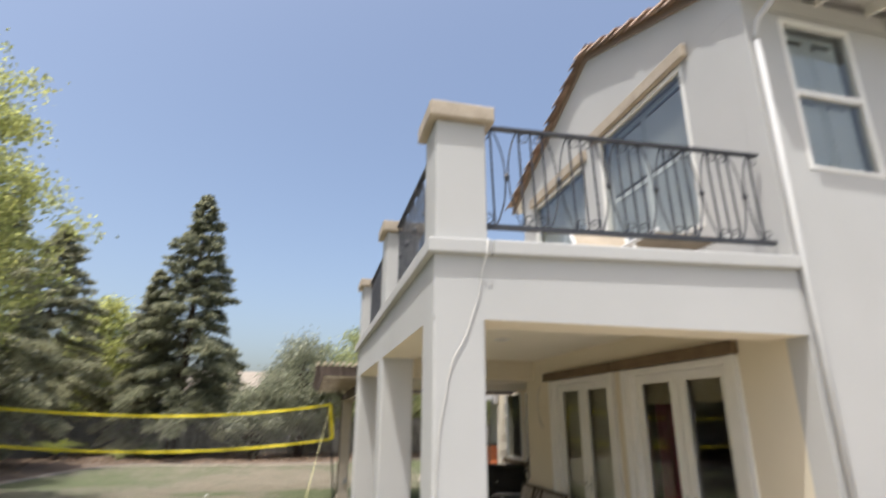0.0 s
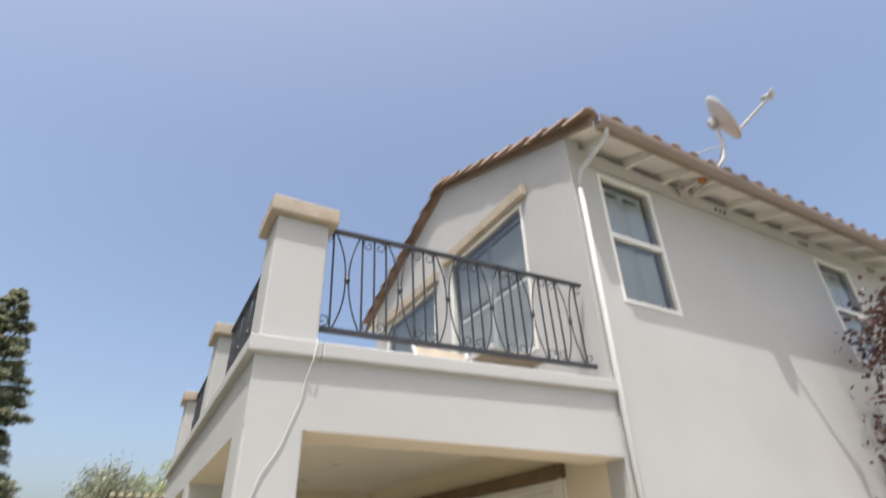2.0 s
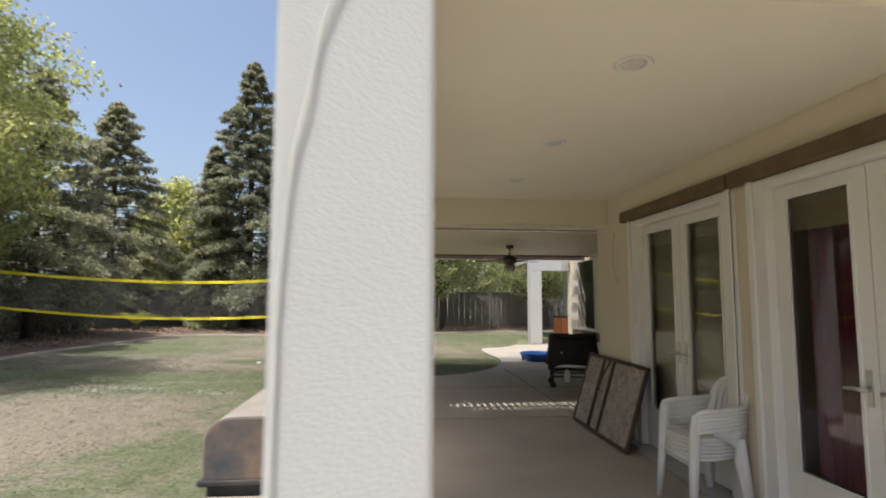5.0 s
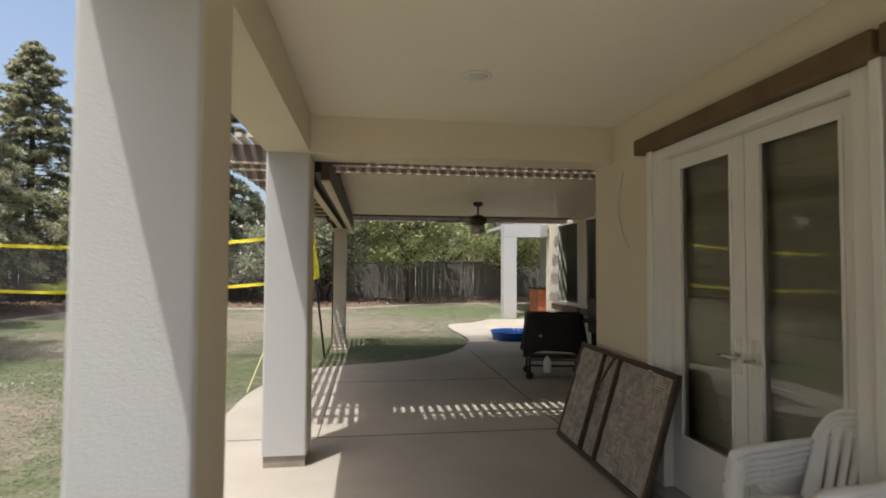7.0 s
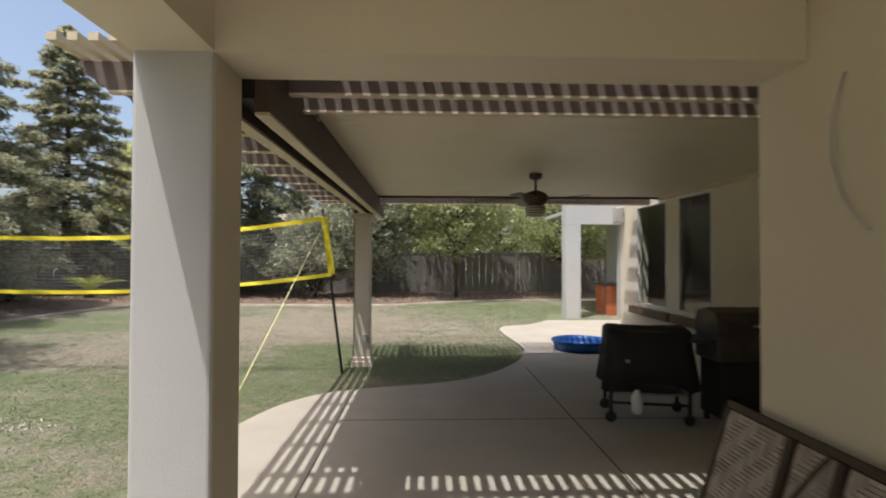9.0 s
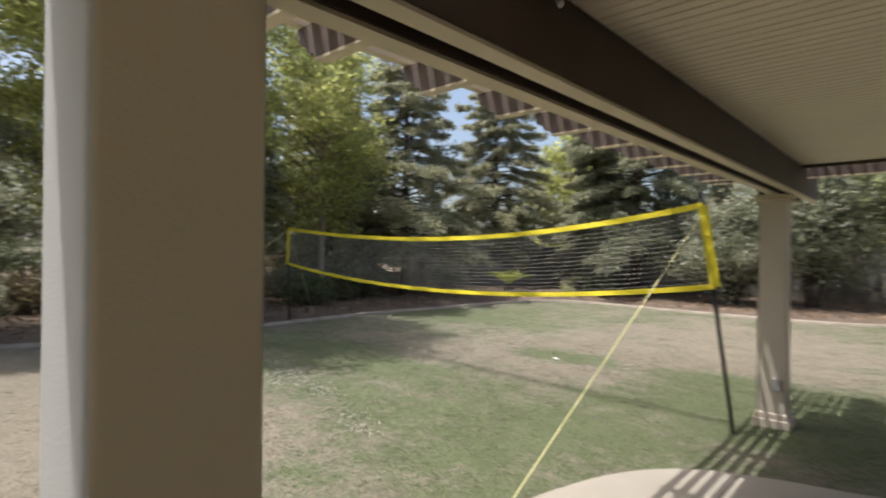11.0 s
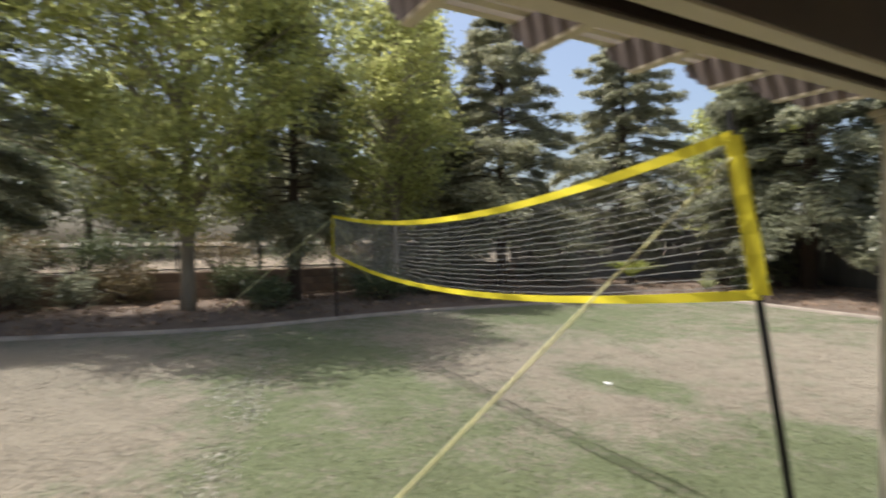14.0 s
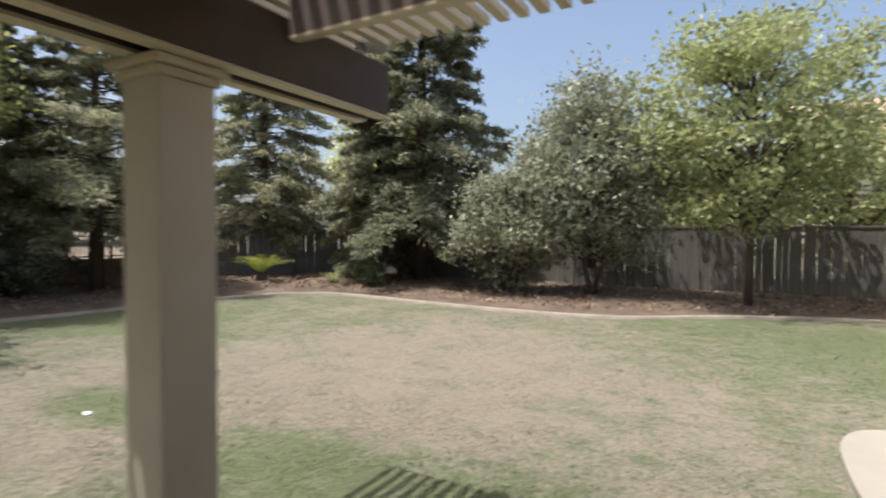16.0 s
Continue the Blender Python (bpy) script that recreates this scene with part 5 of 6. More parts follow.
part("guy_rope", tubes(([Vector((-8.0, 14.15, 2.1)) - o, Vector((-9.6, 15.8, 0.22)) - o], 0.008, 6)), ROPE, net, "yellow guy rope")

# ---- satellite dish ----
sd = thing("satellite_dish", 5.30, 2.90, 5.63, "grey satellite dish on a bent arm below the eave", "satellite dish")
part("foot", boxes((-0.10, 0.10, 0.30, 0.335, -0.12, 0.06, 0.006), (-0.03, 0.03, 0.05, 0.30, -0.02, 0.03)), DISHGREY, sd)
part("bracket", boxes((0.02, 0.10, -0.02, 0.06, -0.05, 0.05, 0.005)), COPPER, sd, "orange bracket")
part("mast", tubes(([(0.06, 0.06, -0.10), (0.10, 0.0, -0.06), (0.13, -0.17, 0.06), (0.25, -0.28, 0.26), (0.31, -0.31, 0.46), (0.32, -0.32, 0.84)], 0.026, 10)), DISHGREY, sd, "", True)
part("stay", tubes(([(0.31, -0.31, 0.52), (-0.34, 0.02, 0.25)], 0.010, 6)), DISHGREY, sd)
part("stay", tubes(([(0.31, -0.31, 0.52), (0.5, 0.06, 0.25)], 0.010, 6)), DISHGREY, sd)
DM = look((0.36, -0.38, 1.0), (1.56, -2.38, 1.8))
dish = bmesh.new()
rings = []
for k in range(9):
    f = k / 8
    rings.append([dish.verts.new(DM @ Vector((0.345 * f * math.cos(a), 0.42 * f * math.sin(a), -0.11 * f * f + 0.05))) for a in [2 * math.pi * q / 36 for q in range(36)]] if k else [dish.verts.new(DM @ Vector((0, 0, 0.05)))])
for q in range(36):
    dish.faces.new((rings[0][0], rings[1][q], rings[1][(q + 1) % 36]))
for k in range(1, 8):
    for q in range(36):
        dish.faces.new((rings[k][q], rings[k][(q + 1) % 36], rings[k + 1][(q + 1) % 36], rings[k + 1][q]))
bmesh.ops.recalc_face_normals(dish, faces=dish.faces)
thicken(dish, 0.008)
part("reflector", dish, DISHGREY, sd, "oval reflector", True)
part("mount", boxes((-0.07, 0.07, -0.07, 0.07, 0.06, 0.16, 0.01, DM)), GREYPAINT, sd)
base = DM @ Vector((0, -0.36, -0.02))
tip = DM @ Vector((0, -0.12, -0.74))
part("feed_arm", tubes(([base, tip], 0.022, 8)), DISHGREY, sd)
side = (DM.to_3x3() @ Vector((1, 0, 0))).normalized()
part("feed_horn", tubes(([tip - side * 0.11, tip - side * 0.05, tip + side * 0.05, tip + side * 0.11], [0.02, 0.034, 0.034, 0.02], 10)), DISHGREY, sd, "", True)
part("feed_cap", tubes(([tip, tip + (DM.to_3x3() @ Vector((0, 0.02, 0.14)))], [0.03, 0.045], 10)), GREYPAINT, sd, "", True)
part("cable", tubes(([(0.1, 0.02, -0.06), (-0.02, 0.1, -0.2), (-0.1, 0.25, -0.22), (-0.12, 0.31, -0.05)], 0.006, 6)), WHITECABLE, sd, "", True)

sd.scale = (0.82, 0.82, 0.82)

# meter boxes on the south wall
mb = thing("utility_box", 4.95, 3.19, 1.76, "grey ridged utility box on the stucco wall", "utility box")
part("case", boxes((-0.14, 0.14, -0.10, -0.002, -0.13, 0.14, 0.01)), GREYPAINT, mb)
for k in range(4):
    part("rib", boxes((-0.12 + 0.065 * k, -0.09 + 0.065 * k, -0.112, -0.101, -0.11, 0.10)), GREYPAINT, mb)
part("hood", boxes((-0.17, 0.12, -0.12, -0.002, 0.141, 0.165, 0.004)), GREYPAINT, mb)
part("conduit", tubes(([(-0.02, -0.05, -0.13), (-0.02, -0.05, -0.3), (0.02, -0.02, -0.34), (0.02, -0.012, -1.7)], 0.014, 8)), GREYPAINT, mb, "", True)
hoop = thing("basketball_hoop", 5.66, 2.95, 0.0, "mini basketball hoop with a printed backboard by the wall", "basketball hoop")
part("board_frame", tubes(([(-0.32, 0.1, 1.25), (-0.34, 0.1, 1.85), (-0.30, 0.1, 1.93), (0.30, 0.1, 1.93), (0.34, 0.1, 1.85), (0.32, 0.1, 1.25), (-0.32, 0.1, 1.25)], 0.016, 8)), BLACKP, hoop, "", True)
part("board", boxes((-0.30, 0.30, 0.10, 0.112, 1.28, 1.90)), mat("printed_board", (0.55, 0.56, 0.60), 0.5, (0.35, 0.12, 0.13), 4, 30, 0.1, 0), hoop, "pale board with red and blue bars")
part("printed_bar", boxes((-0.24, 0.24, 0.094, 0.099, 1.68, 1.74), (-0.18, 0.1, 0.094, 0.099, 1.42, 1.5)), mat("print_blue", (0.10, 0.14, 0.35), 0.5), hoop)
part("pole", tubes(([(0, 0.14, 0.0), (0, 0.14, 1.3)], 0.03, 10)), BLACKP, hoop)
part("foot", boxes((-0.3, 0.3, -0.1, 0.18, 0.0, 0.08, 0.02)), BLACKP, hoop)
PINE = mat("pale_pine", (0.58, 0.42, 0.20), 0.7, (0.48, 0.34, 0.16), 5, 60, 0.1, 0.2, stretch=(1, 8, 8))
crate = thing("wooden_play_bench", 4.28, 2.85, 0, "pale plywood play bench with a printed upright board", "bench")
part("back_board", boxes((-0.50, 0.46, 0.06, 0.085, 0.78, 1.20, 0.004)), PINE, crate, "plywood board with dark print")
part("bench_top", boxes((-0.62, 0.46, -0.30, 0.058, 0.74, 0.775, 0.004)), PINE, crate)
part("upper_rail", boxes((-0.58, 0.44, -0.02, 0.058, 0.90, 0.94)), PINE, crate)
for x_ in (-0.58, 0.42):
    for y_ in (-0.26, 0.03):
        part("leg", boxes((x_ - 0.025, x_ + 0.025, y_ - 0.025, y_ + 0.025, 0.0, 0.738)), PINE, crate)
ink = mat("print_ink", (0.05, 0.045, 0.04), 0.8)
for a_, b_, c_, d_ in ((-0.43, -0.22, 1.115, 1.135), (-0.36, -0.30, 1.10, 1.112), (-0.38, -0.2, 1.03, 1.085), (0.06, 0.10, 1.13, 1.142), (0.34, 0.42, 1.14, 1.15), (0.1, 0.34, 1.085, 1.105), (0.15, 0.3, 1.045, 1.062), (0.16, 0.29, 1.01, 1.022)):
    part("print_bar", boxes((a_, b_, 0.0565, 0.0595, c_, d_)), ink, crate)

# lounger on the balcony
bl = thing("balcony_lounger", 2.75, 4.25, 2.90, "white-framed folding lounger with a tan sling", "lounger")
part("back_sling", boxes((-0.30, 0.30, -0.006, 0.006, 0.0, 0.55, 0.0, pose(0, 0.25, 0.34, -30, 0, 0))), CAPSTONE, bl, "tan sling")
part("seat_sling", boxes((-0.30, 0.30, -0.85, 0.25, 0.33, 0.342)), CAPSTONE, bl, "tan sling")
for s in (-1, 1):
    part("side_rail", tubes(([(s * 0.32, -0.9, 0.34), (s * 0.32, 0.25, 0.34), (s * 0.32, 0.53, 0.83)], 0.018, 8)), PLASTIC, bl)
    for y in (-0.7, 0.2):
        part("leg", tubes(([(s * 0.32, y - 0.15, 0.0), (s * 0.32, y + 0.15, 0.34)], 0.015, 8)), PLASTIC, bl)


# ---- plants ----
RNG = np.random.default_rng(11)


def leaf_mesh(name, centres, length, width, material, droop=0.0, fold=0.25, dirs=None, spread=1.0):
    """Many small leaves, each a bent kite of two triangles, at the given places."""
    n = len(centres)
    c = np.asarray(centres, dtype=np.float64)
    d = RNG.normal(size=(n, 3)) * spread
    if dirs is not None:
        d = d * 0.55 + np.asarray(dirs)
    d[:, 2] -= droop
    d /= np.linalg.norm(d, axis=1, keepdims=True) + 1e-9
    r = RNG.normal(size=(n, 3))
    r[:, 2] += 1.5
    s = np.cross(d, r)
    s /= np.linalg.norm(s, axis=1, keepdims=True) + 1e-9
    u = np.cross(s, d)
    ln = (length * RNG.uniform(0.65, 1.3, n))[:, None]
    wd = (width * RNG.uniform(0.7, 1.25, n))[:, None]
    v = np.empty((n, 4, 3))
    v[:, 0] = c - d * ln * 0.5
    v[:, 1] = c + s * wd * 0.5 + u * wd * fold
    v[:, 2] = c + d * ln * 0.5
    v[:, 3] = c - s * wd * 0.5 + u * wd * fold
    tri = np.array([[0, 1, 2], [0, 2, 3]])
    idx = (np.arange(n)[:, None, None] * 4 + tri[None]).reshape(-1)
    me = bpy.data.meshes.new(name)
    me.vertices.add(n * 4)
    me.vertices.foreach_set("co", v.reshape(-1))
    me.loops.add(len(idx))
    me.loops.foreach_set("vertex_index", idx.astype(np.int32))
    me.polygons.add(n * 2)
    me.polygons.foreach_set("loop_start", np.arange(0, n * 6, 3, dtype=np.int32))
    me.polygons.foreach_set("loop_total", np.full(n * 2, 3, dtype=np.int32))
    me.materials.append(material)
    me.update(calc_edges=True)
    return me


def add_part(name, me, parent, label=""):
    ob = new(name, me)
    ob.parent = parent
    if label:
        ob["label"] = label
    return ob


def conifer(x, y, h, r, needles, label, seed, clear=0.9, dens=1.0, leaf=0.15):
    """A conical evergreen: trunk, drooping whorls of limbs, sprays of needles along them."""
    rd = np.random.default_rng(seed)
    z0 = yard_z(x, y)
    t = thing("conifer_tree", x, y, z0, label, "tree")
    tr = bmesh.new()
    tube(tr, [(0, 0, -0.1), (0.02, 0, h * 0.3), (0.03, 0.02, h * 0.65), (0, 0, h * 0.985)], [0.018 * h + 0.02, 0.014 * h, 0.008 * h, 0.01], 10)
    pts, dirs = [], []
    n_limb = int((h - clear) * 20)
    lean = rd.uniform(0, 6.28)
    for k in range(n_limb):
        f = (k + rd.uniform(0, 1)) / n_limb
        z = clear + (h * 0.985 - clear) * f
        a = k * 2.39996 + rd.uniform(-0.35, 0.35)
        bulge = 1 + 0.16 * math.sin(2 * a + lean) + 0.14 * math.sin(z * 2.1 + a + lean)
        L = (r * (1 - f) ** 0.82 * (0.72 + 0.28 * min(1, f * 5)) * bulge + 0.10) * rd.uniform(0.62, 1.08)
        dx, dy = math.cos(a), math.sin(a)
        lift = rd.uniform(-0.12, 0.22) + 0.55 * f
        sag = rd.uniform(0.28, 0.5) * (1 - 0.5 * f)
        bend = [(dx * L * q, dy * L * q, z + L * (lift * q - sag * q * q)) for q in (0, 0.35, 0.7, 1.0)]
        if L > 0.5:
            tube(tr, bend, [0.02 * L ** 0.5, 0.012 * L ** 0.5, 0.007, 0.003], 4, False)
        nodes = 6 + int(8.5 * L)
        q = np.sqrt(rd.uniform(0.08, 1.0, nodes))
        q[0] = 1.0
        sd = np.where(rd.uniform(size=nodes) < 0.5, -1.0, 1.0)
        sd[0] = 0.0
        tw = np.stack([dx * 0.8 - dy * sd, dy * 0.8 + dx * sd, rd.uniform(-0.55, 0.25, nodes)], 1)
        tw /= np.linalg.norm(tw, axis=1, keepdims=True)
        ln = (0.16 + 0.32 * L * (1.15 - q)) * rd.uniform(0.6, 1.2, nodes)
        m = max(8, int(dens * 17))
        root = np.stack([dx * L * q, dy * L * q, z + L * (lift * q - sag * q * q)], 1)
        u = rd.uniform(0.0, 1.0, (nodes, m, 1))
        c = root[:, None] + tw[:, None] * ln[:, None, None] * u
        c[:, :, 2] -= 0.18 * (ln[:, None] * u[:, :, 0]) + rd.uniform(0, 0.05, (nodes, m))
        c += rd.normal(size=c.shape) * np.array([0.055, 0.055, 0.04]) * (0.7 + 0.3 * L)
        pts.append(c.reshape(-1, 3))
        dirs.append(np.repeat(tw + np.array([0, 0, -0.2]), m, 0))
    part("trunk", tr, BARK, t, "", True)
    add_part("crown", leaf_mesh("crown", np.concatenate(pts), leaf, leaf * 0.40, needles, 0.15, 0.2, np.concatenate(dirs)), t)
    return t


def broadleaf(x, y, h, r, leaves, bark, label, seed, clear=1.8, n_tips=230, per=60, leaf=0.16, trunk=0.13, squash=1.0, name="broadleaf_tree", clump=0.34, stems=1, off=(0, 0)):
    """A rounded tree: a forking trunk, limbs to many tips, a clump of leaves round each tip."""
    rd = np.random.default_rng(seed)
    z0 = yard_z(x, y)
    t = thing(name, x, y, z0, label, "tree")
    tr = bmesh.new()
    mid = (clear + h) / 2
    fork = clear * 0.95
    for s in range(stems):
        ox, oy = (0, 0) if stems == 1 else (0.14 * math.cos(s * 2.3), 0.14 * math.sin(s * 2.3))
        tube(tr, [(ox, oy, -0.1), (ox + 0.02, oy, fork * 0.5), (ox * 2, oy * 2, fork), (ox * 3 + 0.1, oy * 3 - 0.05, mid), (ox * 3, oy * 3, h * 0.86)], [trunk * 1.25, trunk, trunk * 0.85, trunk * 0.5, 0.015], 9)
    tips = []
    k = 0
    while len(tips) < n_tips:
        v = rd.normal(size=3)
        v /= np.linalg.norm(v)
        q = rd.uniform(0.25, 1.0) ** 0.5
        lump = 1 + 0.20 * math.sin(3.1 * v[0] + seed) * math.cos(2.7 * v[1] + 1.3 * v[2] + seed) + rd.uniform(-0.12, 0.04)
        p = np.array([off[0] + v[0] * r * q * lump, off[1] + v[1] * r * q * lump, mid + v[2] * (h - clear) / 2 * q * lump * squash])
        taper = 1.0 if p[2] < mid else 1.0 - 0.35 * (p[2] - mid) / (h - mid)
        p[:2] *= taper
        if p[2] < clear * 0.8:
            continue
        tips.append(p)
    for p in tips[:70]:
        zb = min(max(fork, p[2] - 0.6 * math.hypot(p[0], p[1]) - 0.3), h * 0.8)
        tube(tr, [(0.03, 0, zb), (p[0] * 0.45, p[1] * 0.45, zb + (p[2] - zb) * 0.6), tuple(p)], [0.03 + trunk * 0.22, 0.025, 0.007], 5, False)
    part("trunk", tr, bark, t, "", True)
    tp = np.array(tips)
    c = np.repeat(tp, per, 0) + rd.normal(size=(len(tp) * per, 3)) * np.array([clump, clump, clump * 0.62])
    add_part("crown", leaf_mesh("crown", c, leaf, leaf * 0.62, leaves, 0.25, 0.18), t)
    return t


def shrub(x, y, h, r, leaves, label, seed, n=1600, leaf=0.09, name="shrub", cat="shrub"):
    """A low bush: stems from the ground and small leaves in an uneven mound."""
    rd = np.random.default_rng(seed)
    t = thing(name, x, y, yard_z(x, y) + 0.04, label, cat)
    st = bmesh.new()
    tips = []
    for k in range(26):
        a, q = rd.uniform(0, 6.28), rd.uniform(0.15, 1) ** 0.6
        p = (r * q * math.cos(a), r * q * math.sin(a), h * (0.35 + 0.6 * rd.uniform() * (1.1 - 0.6 * q)))
        tube(st, [(p[0] * 0.15, p[1] * 0.15, -0.05), (p[0] * 0.6, p[1] * 0.6, p[2] * 0.6), p], [0.012, 0.008, 0.003], 4, False)
        tips.append(p)
    part("woody_base", st, BARK, t, "", True)
    tp = np.array(tips)
    c = tp[rd.integers(0, len(tp), n)] + rd.normal(size=(n, 3)) * np.array([r * 0.24, r * 0.24, h * 0.17])
    c[:, 2] = np.maximum(c[:, 2], 0.02)
    add_part("leaves", leaf_mesh("leaves", c, leaf, leaf * 0.5, leaves, 0.0, 0.2), t)
    return t


def rosette(x, y, h, r, n, leaves, label, cat, name, width=0.02, feather=False, seed=1):
    """Arching fronds or blades from one crown, feathered or plain."""
    rd = np.random.default_rng(seed)
    t = thing(name, x, y, yard_z(x, y) + 0.05, label, cat)
    if feather:
        part("stump", lathe([(0.13, -0.1), (0.15, 0.08), (0.12, 0.22), (0.05, 0.3)], 12), BARK, t, "", True)
    for k in range(n):
        a = 6.283 * k / n * 2.618
        out = rd.uniform(0.55, 1.0)
        L = r * out
        top = h * rd.uniform(0.75, 1.05) * (1.15 - 0.55 * out)
        bm = bmesh.new()
        sp_ = []
        for q in [i / 7 for i in range(8)]:
            sp_.append(Vector((math.cos(a) * L * q, math.sin(a) * L * q, (0.25 if feather else 0.0) + top * (1.75 * q - 1.05 * q * q))))
        sd_ = Vector((-math.sin(a), math.cos(a), 0))
        if feather:
            for i in range(7):
                for f in (0.0, 0.33, 0.66):
                    p = sp_[i].lerp(sp_[i + 1], f)
                    d = (sp_[i + 1] - sp_[i]).normalized()
                    ll = 0.20 * math.sin(math.pi * min(0.95, 0.15 + (i + f) / 7.5))
                    for s in (-1, 1):
                        e = p + sd_ * s * ll + d * ll * 0.5 + Vector((0, 0, 0.05 * ll))
                        w = d * 0.009
                        bm.faces.new([bm.verts.new(v) for v in (p - w, p + w, e)])
            tube(bm, sp_, [0.012 - 0.0013 * i for i in range(8)], 4, False)
        else:
            prev_ = None
            for i, p in enumerate(sp_):
                w = width * (1 - i / 7.5)
                pair = (bm.verts.new(p - sd_ * w), bm.verts.new(p + sd_ * w))
                if prev_:
                    bm.faces.new((prev_[0], prev_[1], pair[1], pair[0]))
                prev_ = pair
        part("frond" if feather else "blade", bm, leaves, t)
    return t


SYC = "light green sycamore with a pale trunk on mulch"
CON = "dark green conifer standing in the mulch bed"
broadleaf(-9.95, 11.7, 10.4, 3.35, L_SYC, BARKPALE, SYC, 5, 1.8, 380, 140, 0.122, 0.14, off=(1.15, -0.2), clump=0.25)
broadleaf(-9.9, 16.3, 8.0, 1.75, L_SYC, BARKPALE, "slender light green sycamore beyond the net", 8, 1.6, 150, 100, 0.125, 0.08, clump=0.24)
conifer(-9.8, 7.5, 10.5, 2.9, L_CON, CON, 21, 1.9, 2.0, 0.125)
conifer(-10.6, 14.0, 7.8, 2.2, L_CON2, CON, 22, 1.8, 1.5)
conifer(-10.6, 3.0, 10.5, 2.8, L_CON, CON, 23, 1.9, 1.5)
conifer(-10.7, -1.8, 9.5, 2.6, L_CON, CON, 31, 1.6, 0.6, 0.2)
conifer(-10.5, 19.9, 8.9, 3.0, L_CON2, "grey-green cedar standing behind the volleyball net", 24, 1.6, 1.7, 0.13)
conifer(-11.0, 25.4, 9.8, 2.7, L_CON2, "grey-green cedar in the corner of the yard", 25, 1.6, 1.5)
conifer(-12.0, 18.0, 9.4, 2.6, L_CON2, "tall dark conifer near the block wall", 26, 0.8, 1.0, 0.2)
conifer(-5.75, 26.8, 12.5, 3.3, L_CON, "tall dark conifer by the wooden fence", 27, 1.6, 1.3, 0.17)
conifer(-7.35, 26.8, 8.4, 1.8, L_CON2, "grey-green cedar beside the taller conifer", 28, 0.6, 1.1, 0.16)
conifer(-4.9, 34.5, 5.5, 1.6, L_CON2, "small grey-green conifer behind the fence", 29, 0.5, 1.0, 0.2)
broadleaf(-11.4, 33.0, 8.2, 2.3, L_SYC, BARKPALE, "light green tree beyond the yard", 12, 1.5, 160, 60, 0.26, 0.16)
broadleaf(-23.0, 9.0, 7.5, 3.8, L_BRIGHT, BARK, "green tree on the hillside", 13, 1.5, 120, 60, 0.3, 0.16)
broadleaf(-24.0, 20.0, 8.0, 4.2, L_BUSH, BARK, "dark green tree on the hillside", 14, 1.2, 130, 60, 0.3, 0.16)
broadleaf(-22.0, -1.0, 7.0, 3.6, L_BUSH, BARK, "dark green tree on the hillside", 15, 1.2, 110, 60, 0.3, 0.16)
broadleaf(-0.4, 26.0, 5.4, 2.1, L_OLIVE, BARK, "grey-green olive tree in front of the fence", 16, 0.75, 300, 70, 0.13, 0.06, 1.0, "olive_tree", 0.26, 3)
broadleaf(-2.3, 25.3, 3.2, 1.5, L_OLIVE, BARK, "low grey-green olive at the mulch bed", 17, 0.35, 150, 70, 0.12, 0.05, 1.0, "olive_tree", 0.22, 3)
broadleaf(2.94, 25.6, 6.3, 2.6, L_BRIGHT, BARK, "bright green fruit tree in front of the fence", 18, 1.7, 230, 75, 0.135, 0.07, clump=0.24)
broadleaf(7.2, 26.4, 5.0, 2.4, L_BRIGHT, BARK, "bright green tree by the far porch", 19, 1.3, 170, 80, 0.125, 0.07, clump=0.28)
broadleaf(11.2, 26.5, 4.6, 2.3, L_DRYVINE, BARK, "rust and green shrub tree behind the porch", 20, 0.8, 130, 60, 0.15, 0.06)
broadleaf(7.75, 2.25, 4.75, 0.85, L_PLUM, BARK, "purple-leaved plum tree beside the house wall", 33, 1.3, 170, 60, 0.085, 0.05, 1.0, "plum_tree", 0.2)
hedge = (("green", 1.5, 31.5, 4.2, 2.0), ("green", 5.4, 32.0, 5.4, 2.5), ("dark", 9.5, 32.0, 5.2, 2.5), ("dark", -1.8, 32.0, 3.8, 1.8), ("green", 13.5, 31.0, 4.2, 2.2))
for k, (tone, hx, hy_, hh, hr) in enumerate(hedge):
    broadleaf(hx, hy_, hh, hr, L_BRIGHT if tone == "green" else L_BUSH, BARK, "leafy garden tree behind the board fence", 70 + k, 0.7, 110, 60, 0.18, 0.07)
for k in range(9):
    broadleaf(-17.5 - (k % 3) * 1.6, -6 + 4.2 * k, 3.6 + 0.5 * (k % 2), 2.4, (L_BUSH, L_OLIVE, L_CON2)[k % 3], BARK, "dense green bush on the hillside behind the wall", 90 + k, 0.5, 110, 55, 0.2, 0.06, 1.0, "hillside_bush", 0.4)
rosette(-8.9, 23.4, 0.85, 1.05, 30, L_PALM, "yellow-green sago palm in the mulch bed", "palm", "sago_palm", 0.02, True, 3)
rosette(-7.0, 24.2, 0.62, 0.6, 60, L_BRIGHT, "clump of strappy green leaves in mulch", "plant", "strap_leaf_plant", 0.016, False, 4)
shrub(-6.0, 24.6, 0.75, 0.36, L_BUSH, "small round green shrub in mulch", 41)
shrub(-11.45, 9.7, 0.85, 0.34, L_OLIVE, "pale-leaved shrub against the block wall", 42, 900, 0.1)
shrub(-9.4, 13.2, 0.75, 0.5, L_BUSH, "dark green rounded shrub in mulch", 43, 2200, 0.08)
shrub(-9.6, 15.8, 0.8, 0.5, L_BUSH, "dark green rounded shrub in mulch", 44, 2200, 0.08)
shrub(-11.9, 6.2, 1.15, 0.75, L_OLIVE, "sprawling shrub hanging over the block wall", 45, 2600, 0.09)
